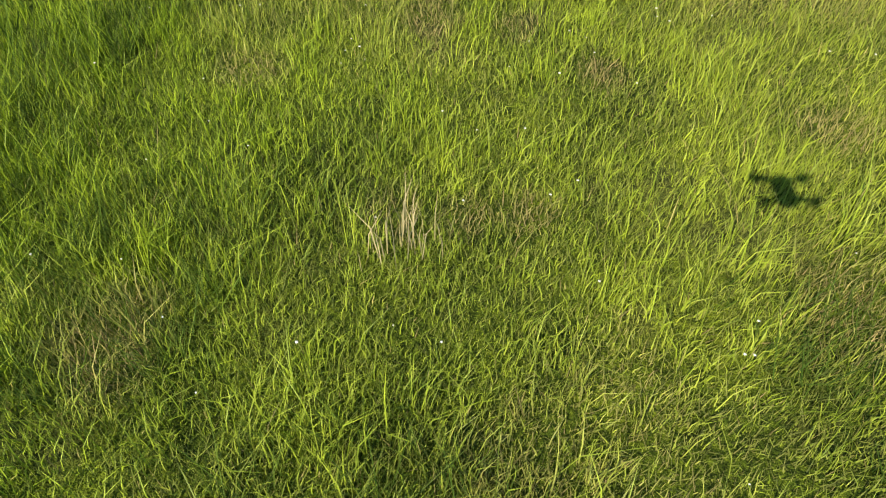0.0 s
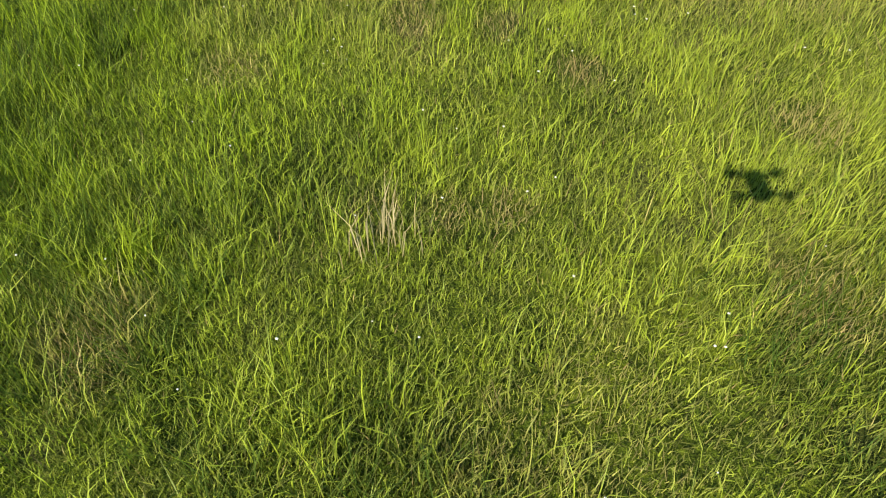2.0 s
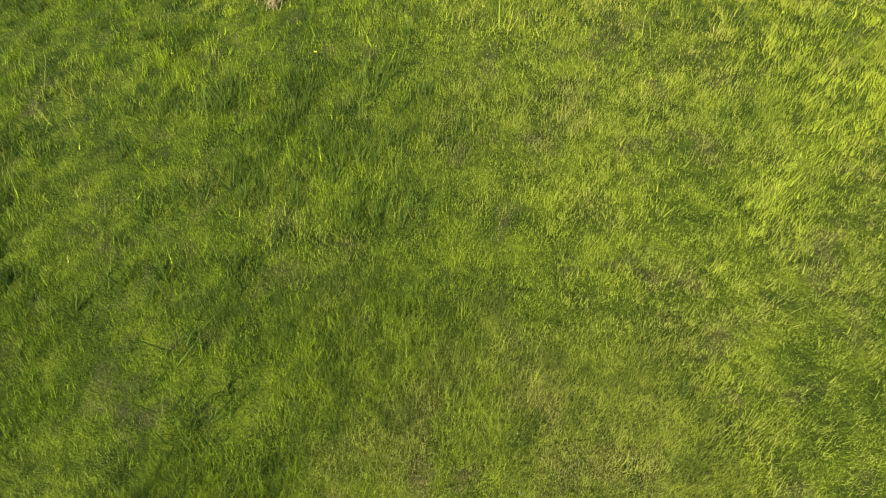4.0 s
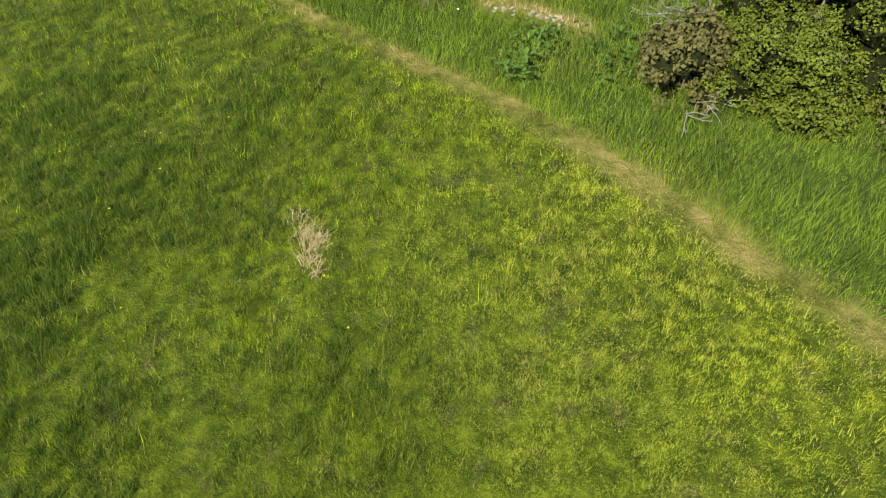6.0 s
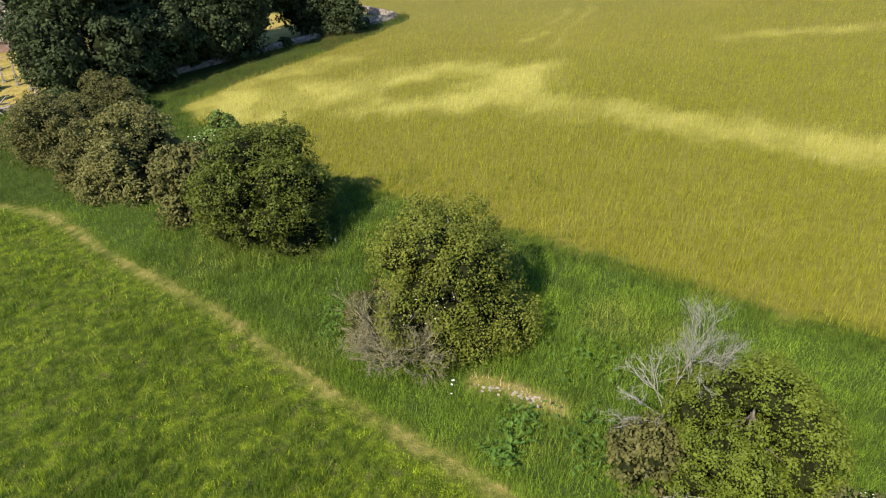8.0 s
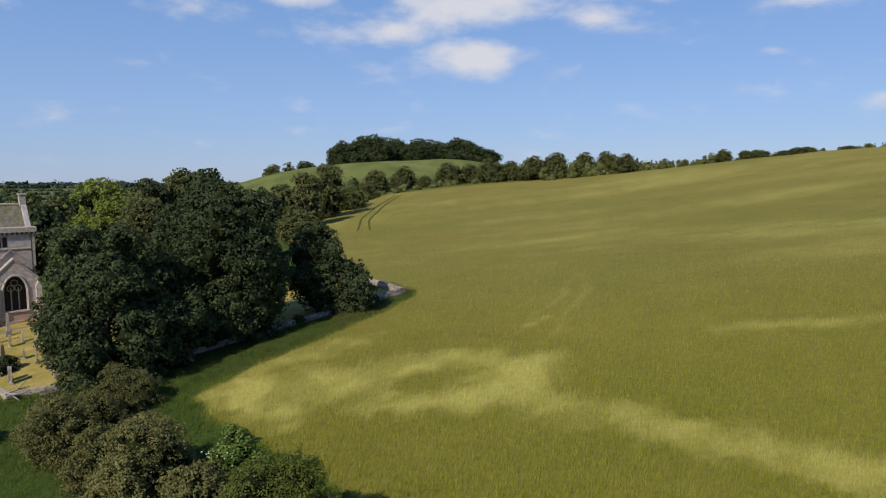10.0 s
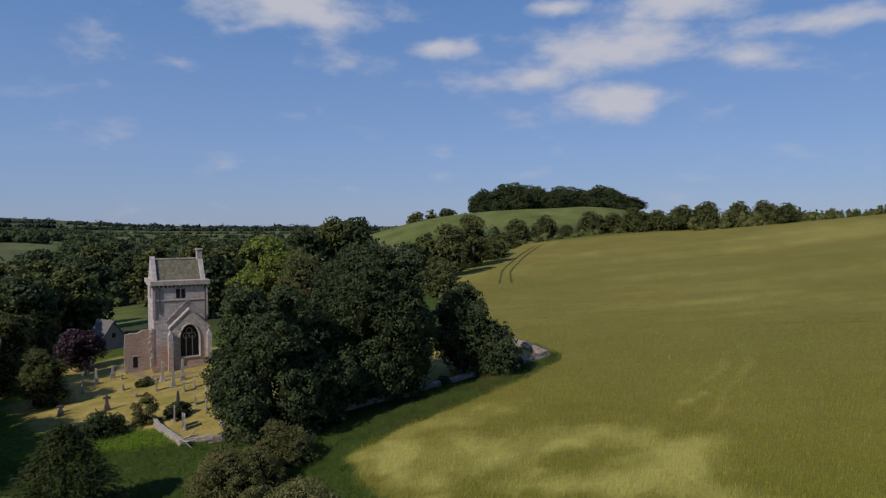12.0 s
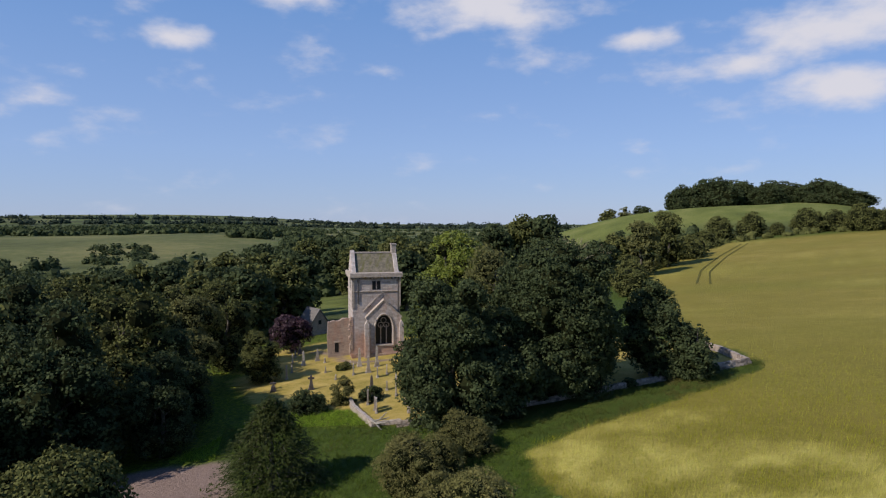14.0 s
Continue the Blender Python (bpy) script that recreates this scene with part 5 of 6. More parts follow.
tree("hawthorn_bush", 68, 3.6, 3.0, LEAF_BROWN, "olive-brown bush behind the hedge line", "bush", lobes=40, leaves=18000, size=0.1, base=-0.45, girth=0.1, lobe=(0.2, 0.42), clump=0.32, shoots=50, m=stand(-27.5, 57.5, 0, 1.1), group=BUSHES)
tree("hawthorn_bush", 70, 2.4, 1.5, LEAF_BROWN, "small brownish hawthorn shoot beside the dead shrub", "bush", lobes=26, leaves=4500, size=0.11, base=-0.4, girth=0.05, m=stand(6.9, 16.3), group=BUSHES, lobe=(0.2, 0.4), clump=0.22, shoots=40)
tree("rose_bush", 69, 1.9, 1.4, LEAF_OLIVE, "thin dog rose bush with bare grey stems", "bush", lobes=26, leaves=2200, size=0.09, base=-0.45, girth=0.03, limbs_n=22, shoots=40, m=stand(12.2, 13.6), group=BUSHES)


def branching(seed, root, aim_at, length, radius, depth, spread, shrink=0.72, forks=3):
    """Lines of a bare branching shrub."""
    gg = np.random.default_rng(seed)
    out = []

    def grow(p, d, L, r, k):
        s = np.linspace(0, 1, 5)[:, None]
        pts = p + d * L * s + np.cumsum(gg.normal(0, 0.045 * L, (5, 3)), 0) * s
        out.append((pts, r * (1.0 - 0.45 * s[:, 0])))
        if k == 0:
            return
        for _ in range(forks):
            e = d + gg.normal(0, spread, 3) + (0, 0, 0.12)
            f = gg.uniform(0.45, 1)
            q = np.array([np.interp(f, s[:, 0], pts[:, j]) for j in range(3)])
            grow(q, e / np.linalg.norm(e), L * shrink * gg.uniform(0.75, 1.15), r * 0.66, k - 1)

    for d in aim_at:
        d = np.asarray(d, float)
        grow(np.asarray(root, float) + gg.normal(0, 0.08, 3), d / np.linalg.norm(d), length * gg.uniform(0.85, 1.1), radius, depth)
    return out


ob = thing("dead_shrub", stand(7.9, 17.7, 0, 1.22), "bleached grey leafless dead shrub beside a hawthorn", "shrub")
A, K = tubes([(np.array([(0, 0, -0.1), (0.05, 0, 0.7), (0, 0.05, 1.5)]), np.array([0.11, 0.09, 0.075]))] + branching(3, (0, 0, 1.4), [(0.15, 0.1, 1), (0.5, 0.25, 1), (0.35, 0.35, 0.9), (0.6, 0.0, 0.7), (0.3, -0.1, 0.9)], 1.15, 0.017, 5, 0.42), 3)
part("stem", mesh_np("stem", A, K, mats=[DEADWOOD], smooth=True), None, ob)
A, K = tubes(branching(8, (-0.1, -0.1, 1.2), [(-0.9, -0.1, 0.6), (-0.3, 0.1, 1), (-1, -0.3, 0.3), (-0.7, 0.3, 0.8)], 0.85, 0.016, 4, 0.5), 4)
part("side_stem", mesh_np("side_stem", A, K, mats=[DEADWOOD], smooth=True), None, ob)
ob = thing("dead_thicket", stand(-1.0, 21.9, 0, 1.2), "tangle of brown leafless twigs at the foot of a hawthorn", "shrub")
A, K = tubes(branching(5, (0, 0.6, 0), [(-0.9, -0.6, 0.8), (-0.3, -1, 0.9), (0.4, -0.9, 0.9), (-1, 0, 0.9), (0.1, -0.6, 1.2), (-0.6, -0.7, 1.3), (0.7, -0.8, 0.7)], 1.2, 0.035, 4, 0.5, 0.75, 4), 3)
part("twig_tangle", mesh_np("twig_tangle", A, K, mats=[TWIG], smooth=True), None, ob)
A, K = tubes([(np.array([(0.0, 0.6, -0.1), (-0.2, 0.3, 0.5), (-0.5, 0.0, 1.0)]), np.array([0.06, 0.05, 0.03])), (np.array([(0.1, 0.6, -0.1), (0.2, 0.2, 0.5), (0.3, -0.3, 0.9)]), np.array([0.05, 0.04, 0.03]))], 6)
part("stem", mesh_np("stem", A, K, mats=[BARK], smooth=True), None, ob)
ob = thing("dead_branches", stand(12.4, 12.9), "bare grey branches lying in the rose bush", "branch")
A, K = tubes(branching(6, (0, 0, 0.1), [(-0.8, 0.3, 0.5), (0.6, -0.2, 0.7), (0.1, 0.8, 0.9)], 0.8, 0.02, 3, 0.5), 4)
part("twig_tangle", mesh_np("twig_tangle", A, K, mats=[DEADWOOD], smooth=True), None, ob)
ob = thing("dead_branches", stand(6.9, 15.4), "bare pale branches under the low hawthorn", "branch")
A, K = tubes(branching(9, (0, 0, 0.3), [(-0.3, -0.8, 0.3), (0.5, -0.8, 0.3), (1, -0.3, 0.2)], 0.7, 0.025, 2, 0.5), 4)
part("twig_tangle", mesh_np("twig_tangle", A, K, mats=[DEADWOOD], smooth=True), None, ob)


ob = thing("bare_ash", stand(-35.8, 120.7), "thin half-dead ash tree with bare brown twigs", "tree")
A, K = tubes([(np.array([(0, 0, -0.2), (0.2, 0, 4), (0, 0.2, 8)]), np.array([0.35, 0.28, 0.22]))] + branching(14, (0, 0, 7.6), [(-0.4, 0, 1), (0.4, 0.2, 1), (0, -0.3, 1), (0.7, 0, 0.8), (-0.7, 0.1, 0.8)], 4.2, 0.16, 4, 0.4, 0.7), 4)
part("trunk", mesh_np("trunk", A, K, mats=[TWIG], smooth=True), None, ob)


# ---- church ----
def arch(w, sill, spring, apex, n=7):
    """Outline of a pointed window, clockwise from its lower left."""
    pts = [(-w, sill), (-w, spring)]
    for k in range(1, n):
        s = k / n
        pts.append((-w * (1 - s**1.6), spring + (apex - spring) * math.sin(s * math.pi / 2) ** 0.9))
    pts.append((0, apex))
    return pts + [(-x, z) for x, z in pts[-2::-1]]


TOWER_AT = (-61.9, 96.5)
tower_z = ground(*TOWER_AT) - 0.1
church = thing("church_tower", Matrix.Translation((*TOWER_AT, tower_z)) @ Matrix.Rotation(radians(40), 4, "Z") @ Matrix.Diagonal((1.06, 1.06, 0.975, 1)), "square grey and red sandstone church tower with saddleback roof", "church")
W = 3.75  # half width; the front is at y = 0
GX, GW, GY = 1.05, 2.7, -1.1  # the gabled front: centre, half width, front plane


def tower_body(bm):
    box(bm, -W, W, 0, 7.6, -0.5, 13.2)


part("tower_wall", made(tower_body, 0.03), STONE, church)


def front_body(bm):
    """The gabled front, with its window opening left through it."""
    hole = arch(1.32, 2.1, 4.9, 7.1)
    outer = [(GX - GW, -0.5), (GX - GW, 6.7), (GX, 9.5), (GX + GW, 6.7), (GX + GW, -0.5)]
    n = len(hole)
    for y in (GY, -0.004):
        h = [bm.verts.new((GX + x, y, z)) for x, z in hole]
        o = [bm.verts.new((x, y, z)) for x, z in outer]
        half = n // 2
        bm.faces.new([o[0], o[1]] + h[1:2] + h[0:1])
        bm.faces.new([o[1], o[2]] + h[half:0:-1])
        bm.faces.new([o[2], o[3]] + h[n - 2 : half - 1 : -1])
        bm.faces.new([o[3], o[4]] + h[n - 1 : n - 3 : -1])
        bm.faces.new([o[4], o[0], h[0], h[n - 1]])
        if y == GY:
            ho, oo = h, o
    for k in range(n):
        bm.faces.new((ho[k], ho[(k + 1) % n], h[(k + 1) % n], h[k]))
    for k in range(5):
        bm.faces.new((oo[k], o[k], o[(k + 1) % 5], oo[(k + 1) % 5]))


part("gabled_front", made(front_body), STONE, church, "weathered gabled sandstone front")
win = part("window", made(lambda bm: prism(bm, [(GX + x, z) for x, z in arch(1.33, 2.08, 4.9, 7.12)], -0.32, -0.26)), GLASS_AND_DARK, church, "tall pointed window with dark glass")
for x in (-0.44, 0.44):
    part("mullion", made(lambda bm: box(bm, GX + x - 0.07, GX + x + 0.07, -0.5, -0.33, 2.1, 5.4)), DRESSED, win)
def ring_lines():
    out = []
    for cx, cz, r in ((-0.44, 5.35, 0.42), (0.44, 5.35, 0.42), (0, 6.15, 0.42)):
        a = np.linspace(0, 2 * np.pi, 17)
        out.append((np.c_[GX + cx + r * np.cos(a), 0 * a - 0.42, cz + r * np.sin(a)], np.full(17, 0.07)))
    return tubes(out, 5)
A, K = ring_lines()
part("tracery", mesh_np("tracery", A, K, mats=[DRESSED], smooth=True), None, win)
part("window_sill", made(lambda bm: box(bm, GX - 1.6, GX + 1.6, GY - 0.15, GY + 0.5, 1.85, 2.09), 0.03), DRESSED, church)
pts = arch(1.48, 2.1, 4.9, 7.3)
A, K = tubes([([(GX + x, GY - 0.02, z) for x, z in pts], [0.13] * len(pts))], 6)
part("window_hood", mesh_np("window_hood", A, K, mats=[DRESSED], smooth=True), None, church, "moulded stone arch round the window")
for side in (-1, 1):
    part("coping", made(lambda bm: prism(bm, [(GX + side * (GW + 0.18), 6.55), (GX, 9.55), (GX, 9.85), (GX + side * (GW + 0.18), 6.85)], GY - 0.1, 0.3), 0.02), DRESSED, church, "pale stone gable coping")
    part("roof_scar", made(lambda bm: prism(bm, [(GX + side * 3.1 * (1 if side < 0 else 0.8), 7.6 if side < 0 else 8.2), (GX - 0.1, 10.9), (GX - 0.1, 11.15), (GX + side * 3.1 * (1 if side < 0 else 0.8), 7.85 if side < 0 else 8.45)], -0.16, 0.05)), DRESSED, church, "sloping stone weathering of a lost roof")
    part("gable_buttress", made(lambda bm: (box(bm, GX + side * GW - 0.35, GX + side * GW + 0.35, GY - 0.55, GY + 0.2, -0.5, 5.6), prism(bm, [(GX + side * GW - 0.35, 5.6), (GX + side * GW, 6.3), (GX + side * GW + 0.35, 5.6)], GY - 0.5, GY + 0.2)), 0.02), STONE, church, "stepped corner buttress")
    part("tower_buttress", made(lambda bm: (box(bm, side * W - 0.28 if side > 0 else -W - 0.12, W + 0.12 if side > 0 else -W + 0.28, -0.14, 0.5, 8.4, 13.1)), 0.02), DRESSED, church, "shallow corner strip")
for x in (-W + 0.85, W - 0.3):
    part("drainpipe", made(lambda bm: box(bm, x - 0.07, x + 0.07, -0.16, -0.01, 9.0 if x < 0 else 7.0, 13.4), 0.02), DARKSTONE, church, "dark iron drainpipe")
part("string_course", made(lambda bm: box(bm, -W - 0.12, W + 0.12, -0.12, 7.72, 11.0, 11.2), 0.03), DRESSED, church, "projecting string course")
part("parapet", made(lambda bm: box(bm, -W - 0.42, W + 0.42, -0.42, 8.02, 13.5, 14.25), 0.05), DRESSED, church, "plain stone parapet")
for k in range(15):
    part("corbel", made(lambda bm: box(bm, -W - 0.3 + k * 0.56 - 0.14, -W - 0.3 + k * 0.56 + 0.14, -0.3, 0.1, 13.18, 13.52), 0.03), DRESSED, church)
for k in range(13):
    part("corbel", made(lambda bm: box(bm, -W - 0.3, -W + 0.1, 0.4 + k * 0.56 - 0.14, 0.4 + k * 0.56 + 0.14, 13.18, 13.52), 0.03), DRESSED, church)
# belfry openings are solid near-black blocks that paint the dark inside
for x in (-0.36, 0.36):
    o = part("belfry_opening", made(lambda bm: box(bm, x - 0.27, x + 0.27, -0.03, 0.2, 11.4, 12.85)), GLASS_AND_DARK, church, "dark narrow belfry opening")
    part("lintel", made(lambda bm: box(bm, x - 0.36, x + 0.36, -0.06, 0.2, 12.86, 13.03), 0.02), DRESSED, o)
part("belfry_opening", made(lambda bm: box(bm, -W - 0.03, -W + 0.2, 3.2, 4.0, 11.4, 12.85)), GLASS_AND_DARK, church, "dark belfry opening in the side wall")


def saddle(bm):
    prism_pts = [(1.2, 14.0), (3.8, 17.55), (6.4, 14.0)]
    a = [bm.verts.new((-W + 0.7, y, z)) for y, z in prism_pts]
    b = [bm.verts.new((W - 0.7, y, z)) for y, z in prism_pts]
    bm.faces.new(a), bm.faces.new(b[::-1])
    for k in range(3):
        bm.faces.new((a[k], b[k], b[(k + 1) % 3], a[(k + 1) % 3]))


part("roof", made(saddle), ROOF, church, "stone-slab saddleback roof stained with lichen")
part("ridge", made(lambda bm: box(bm, -W + 0.6, W - 0.6, 3.62, 3.98, 17.4, 17.68), 0.05), DRESSED, church)
for side in (-1, 1):
    x0 = side * (W - 0.35)

    def gable(bm):
        a = [bm.verts.new((x0 - 0.35, y, z)) for y, z in ((0.7, 13.9), (3.8, 18.05), (6.9, 13.9))]
        b = [bm.verts.new((x0 + 0.35, y, z)) for y, z in ((0.7, 13.9), (3.8, 18.05), (6.9, 13.9))]
        bm.faces.new(a), bm.faces.new(b[::-1])
        for k in range(3):
            bm.faces.new((a[k], b[k], b[(k + 1) % 3], a[(k + 1) % 3]))

    part("roof_gable", made(gable, 0.04), STONE, church, "coped stone gable of the tower roof")
part("bellcote", made(lambda bm: (box(bm, W - 0.85, W - 0.05, 3.35, 4.25, 17.2, 18.9), box(bm, W - 0.95, W + 0.05, 3.25, 4.35, 18.9, 19.15)), 0.03), DRESSED, church, "square stone bellcote on the gable")
part("plinth", made(lambda bm: (box(bm, -W - 0.2, W + 0.2, -0.2, 7.8, -0.5, 0.55), box(bm, GX - GW - 0.2, GX + GW + 0.2, GY - 0.2, -0.2, -0.5, 0.6)), 0.04), STONE_RED, church, "battered red stone plinth")


# ragged toothing where a wall was torn from the tower
g2 = random.Random(3)
for k in range(16):
    x0 = -W - 0.25 - g2.uniform(0, 0.45)
    part("quoin", made(lambda bm: box(bm, x0, -W + 0.1, -0.05, 0.9, k * 0.42, k * 0.42 + 0.4), 0.03), STONE_RED, church)

nave = thing("ruined_wall", church.matrix_basis @ Matrix.Translation((-W, 3.6, -0.4)), "ruined red sandstone wall with a small dark doorway", "wall")


def nave_body(bm):
    g2 = random.Random(4)
    n = 9
    top = [(-3.6 + 3.6 * k / n, 6.0 + 0.35 * k / n + g2.uniform(-0.22, 0.22)) for k in range(n + 1)]
    prism(bm, [(-3.6, -0.5), (-3.75, 3.0)] + top + [(0, -0.5)], 0, 0.9)


part("masonry", made(nave_body), STONE_RED, nave)
# a near-black block paints the dark within the doorway
part("doorway", made(lambda bm: box(bm, -2.55, -1.95, -0.03, 0.3, 0.5, 2.2)), GLASS_AND_DARK, nave, "small dark doorway")
part("lintel", made(lambda bm: box(bm, -2.7, -1.8, -0.07, 0.3, 2.2, 2.45), 0.02), DRESSED, nave)

hx, hy = -89.9, 117.8
house = thing("outbuilding", Matrix.Translation((hx, hy, ground(hx, hy) - 0.2)) @ Matrix.Rotation(radians(66), 4, "Z"), "small grey stone outbuilding with a steep slab roof", "building")
part("wall", made(lambda bm: (box(bm, -2.5, 2.5, 0, 5.5, -0.5, 1.9), prism(bm, [(-2.5, 1.9), (0, 5.4), (2.5, 1.9)], 0, 5.5))), STONE_RED, house)
for side in (-1, 1):
    part("roof", made(lambda bm: prism(bm, [(side * 2.75, 1.65), (0, 5.5), (0, 5.75), (side * 2.95, 1.75)], -0.2, 5.7), 0.02), SLATE, house, "grey stone-slab roof slope")
part("window", made(lambda bm: box(bm, -0.35, 0.35, -0.04, 0.2, 2.4, 3.3)), GLASS_AND_DARK, house)


# ---- churchyard walls ----
def wall(name, line, tall, thick, label, coping=0.0, mat=None):
    """A rubble wall of rough courses that follows the ground."""
    g2 = np.random.default_rng(len(name) + int(abs(line[0][0])))
    ob = thing(name, Matrix(), label, "wall")
    V = []
    for (ax, ay), (bx, by) in zip(line[:-1], line[1:]):
        L = math.hypot(bx - ax, by - ay)
        ux, uy = (bx - ax) / L, (by - ay) / L
        rows_n = max(2, int(tall / 0.22))
        for k in range(rows_n):
            s = -0.2
            while s < L:
                w = g2.uniform(0.3, 0.65)
                z = k * tall / rows_n
                t = thick / 2 * (1.1 - 0.25 * k / rows_n) + g2.uniform(-0.03, 0.03)
                cx, cy = ax + ux * (s + w / 2), ay + uy * (s + w / 2)
                gz = ground(cx, cy) - 0.15
                j = g2.uniform(-0.02, 0.02, (8, 3))
                V.append(np.array([(cx + ux * p * (w / 2 - 0.012) - uy * q * t, cy + uy * p * (w / 2 - 0.012) + ux * q * t, gz + z + r * (tall / rows_n - 0.015)) for r in (0, 1) for p, q in ((-1, -1), (1, -1), (1, 1), (-1, 1))]) + j)
                s += w
    n = len(V)
    F = np.array([(3, 2, 1, 0), (4, 5, 6, 7), (0, 1, 5, 4), (1, 2, 6, 5), (2, 3, 7, 6), (3, 0, 4, 7)])
    o = part("stones", mesh_np("stones", np.concatenate(V), (8 * np.arange(n)[:, None, None] + F).reshape(-1, 4), mats=[mat or RUBBLE]), None, ob)
    o["kind"] = "stuff"
    return ob


wall("churchyard_wall", [(-38, 63.5), (-32, 66.6), (-24.6, 72.4), (-13.4, 81.4), (-9.2, 84.9)], 0.8, 0.42, "low rubble churchyard wall under the trees")
wall("churchyard_wall", [(-9.0, 85.1), (-4.8, 88.6), (-8.2, 95), (-14, 103)], 0.95, 0.48, "old pale rubble churchyard wall at the barley corner")
wall("low_wall", [(-49.5, 71), (-47.3, 68.4), (-43.5, 65.2), (-41.2, 63.3)], 0.8, 0.48, "low pale stone wall at the churchyard corner", mat=DRESSED)
wall("low_wall", [(-41.2, 63.3), (-38.6, 64.6)], 0.6, 0.5, "short low stone wall joining the churchyard corner", mat=DRESSED)
wall("field_wall", [(-32.8, 46.5), (-38, 45.4)], 0.5, 0.45, "low grey stone wall beside the car park")


# scraps of ivy, added to darken the wall where tree shade falls
for k, (x, y, tall) in enumerate([(-36.5, 64.2, 1.3), (-33.2, 65.8, 1.1), (-21.2, 74.8, 1.0), (-16.4, 78.7, 1.2), (-12.6, 81.7, 1.4), (-8.4, 85.3, 1.1)]):
    tree("ivy", 120 + k, tall, 0.9, LEAF_SYCAMORE, "dark ivy added on the churchyard wall to stand for shade", "ivy", lobes=12, leaves=900, size=0.17, base=-0.5, girth=0.04, limbs_n=4, clump=0.25, m=stand(x, y), group="ivy on the wall")


# added dark shrubs that stand for tree shade between the wall and the trees
UNDER = None
for (ax, ay), (bx, by) in [((-34.5, 68.5), (-27.0, 75.0)), ((-13.5, 84.5), (-10.5, 87.5))]:
    steps = int(math.hypot(bx - ax, by - ay) / 2.0)
    for q in range(steps):
        s = (q + g.uniform(0.2, 0.8)) / steps
        m = stand(ax + (bx - ax) * s + g.uniform(-0.6, 0.6), ay + (by - ay) * s + g.uniform(-0.6, 0.6), g.uniform(0, 6.3), g.uniform(0.85, 1.25))
        if UNDER is None:
            UNDER = tree("elder_shrub", 180, 2.6, 1.9, LEAF_SYCAMORE, "dark low shrub added to stand for the sycamores' shade", "shrub", lobes=14, leaves=1300, size=0.2, base=-0.5, girth=0.05, limbs_n=4, clump=0.35, m=m, group="undergrowth behind the wall")
        else:
            copy_thing(UNDER, m)


# ---- gravestones ----
def slab_outline(w, h, style):
    if style == 0:
        return [(-w, -0.3), (-w, h * 0.8)] + [(-w * math.cos(a), h * 0.8 + h * 0.2 * math.sin(a)) for a in np.linspace(0.3, math.pi - 0.3, 7)] + [(w, h * 0.8), (w, -0.3)]
    if style == 1:
        return [(-w, -0.3), (-w, h * 0.82), (-w * 0.5, h * 0.86), (0, h), (w * 0.5, h * 0.86), (w, h * 0.82), (w, -0.3)]
    return [(-w, -0.3), (-w, h), (w, h), (w, -0.3)]


def gravestone(x, y, h, w, style, lean):
    m = Matrix.Translation((x, y, ground(x, y))) @ Matrix.Rotation(radians(40 + 82), 4, "Z") @ Matrix.Rotation(radians(lean), 4, "Y")
    ob = thing("gravestone", m, ("round-topped", "pointed", "plain square")[style] + " weathered sandstone gravestone in dry mown grass", "gravestone", "gravestones")
    part("slab", made(lambda bm: prism(bm, slab_outline(w, h, style), -0.09, 0.09), 0.02), HEADSTONE, ob)
    part("base", made(lambda bm: box(bm, -w - 0.1, w + 0.1, -0.18, 0.18, -0.3, 0.14), 0.02), HEADSTONE, ob)


def monument(x, y, h, dark=False, cross=False):
    mat = DARKSTONE if dark else HEADSTONE
    ob = thing("monument", Matrix.Translation((x, y, ground(x, y))) @ Matrix.Rotation(radians(40), 4, "Z"), ("dark" if dark else "grey") + (" stone cross on a stepped base" if cross else " stone obelisk on a stepped base"), "monument", "gravestones")
    part("base", made(lambda bm: (box(bm, -0.42, 0.42, -0.42, 0.42, -0.3, 0.2), box(bm, -0.3, 0.3, -0.3, 0.3, 0.2, 0.7)), 0.02), mat, ob)

    def shaft(bm):
        a = [bm.verts.new((sx * 0.21, sy * 0.21, 0.7)) for sx, sy in ((-1, -1), (1, -1), (1, 1), (-1, 1))]
        b = [bm.verts.new((sx * 0.14, sy * 0.14, h - 0.25)) for sx, sy in ((-1, -1), (1, -1), (1, 1), (-1, 1))]
        t = bm.verts.new((0, 0, h))
        bm.faces.new(a)
        for k in range(4):
            bm.faces.new((a[k], a[(k + 1) % 4], b[(k + 1) % 4], b[k]))
            bm.faces.new((b[k], b[(k + 1) % 4], t))

    part("shaft", made(shaft), mat, ob)
    if cross:
        part("arms", made(lambda bm: box(bm, -0.45, 0.45, -0.12, 0.12, h * 0.68, h * 0.68 + 0.28), 0.03), mat, ob)


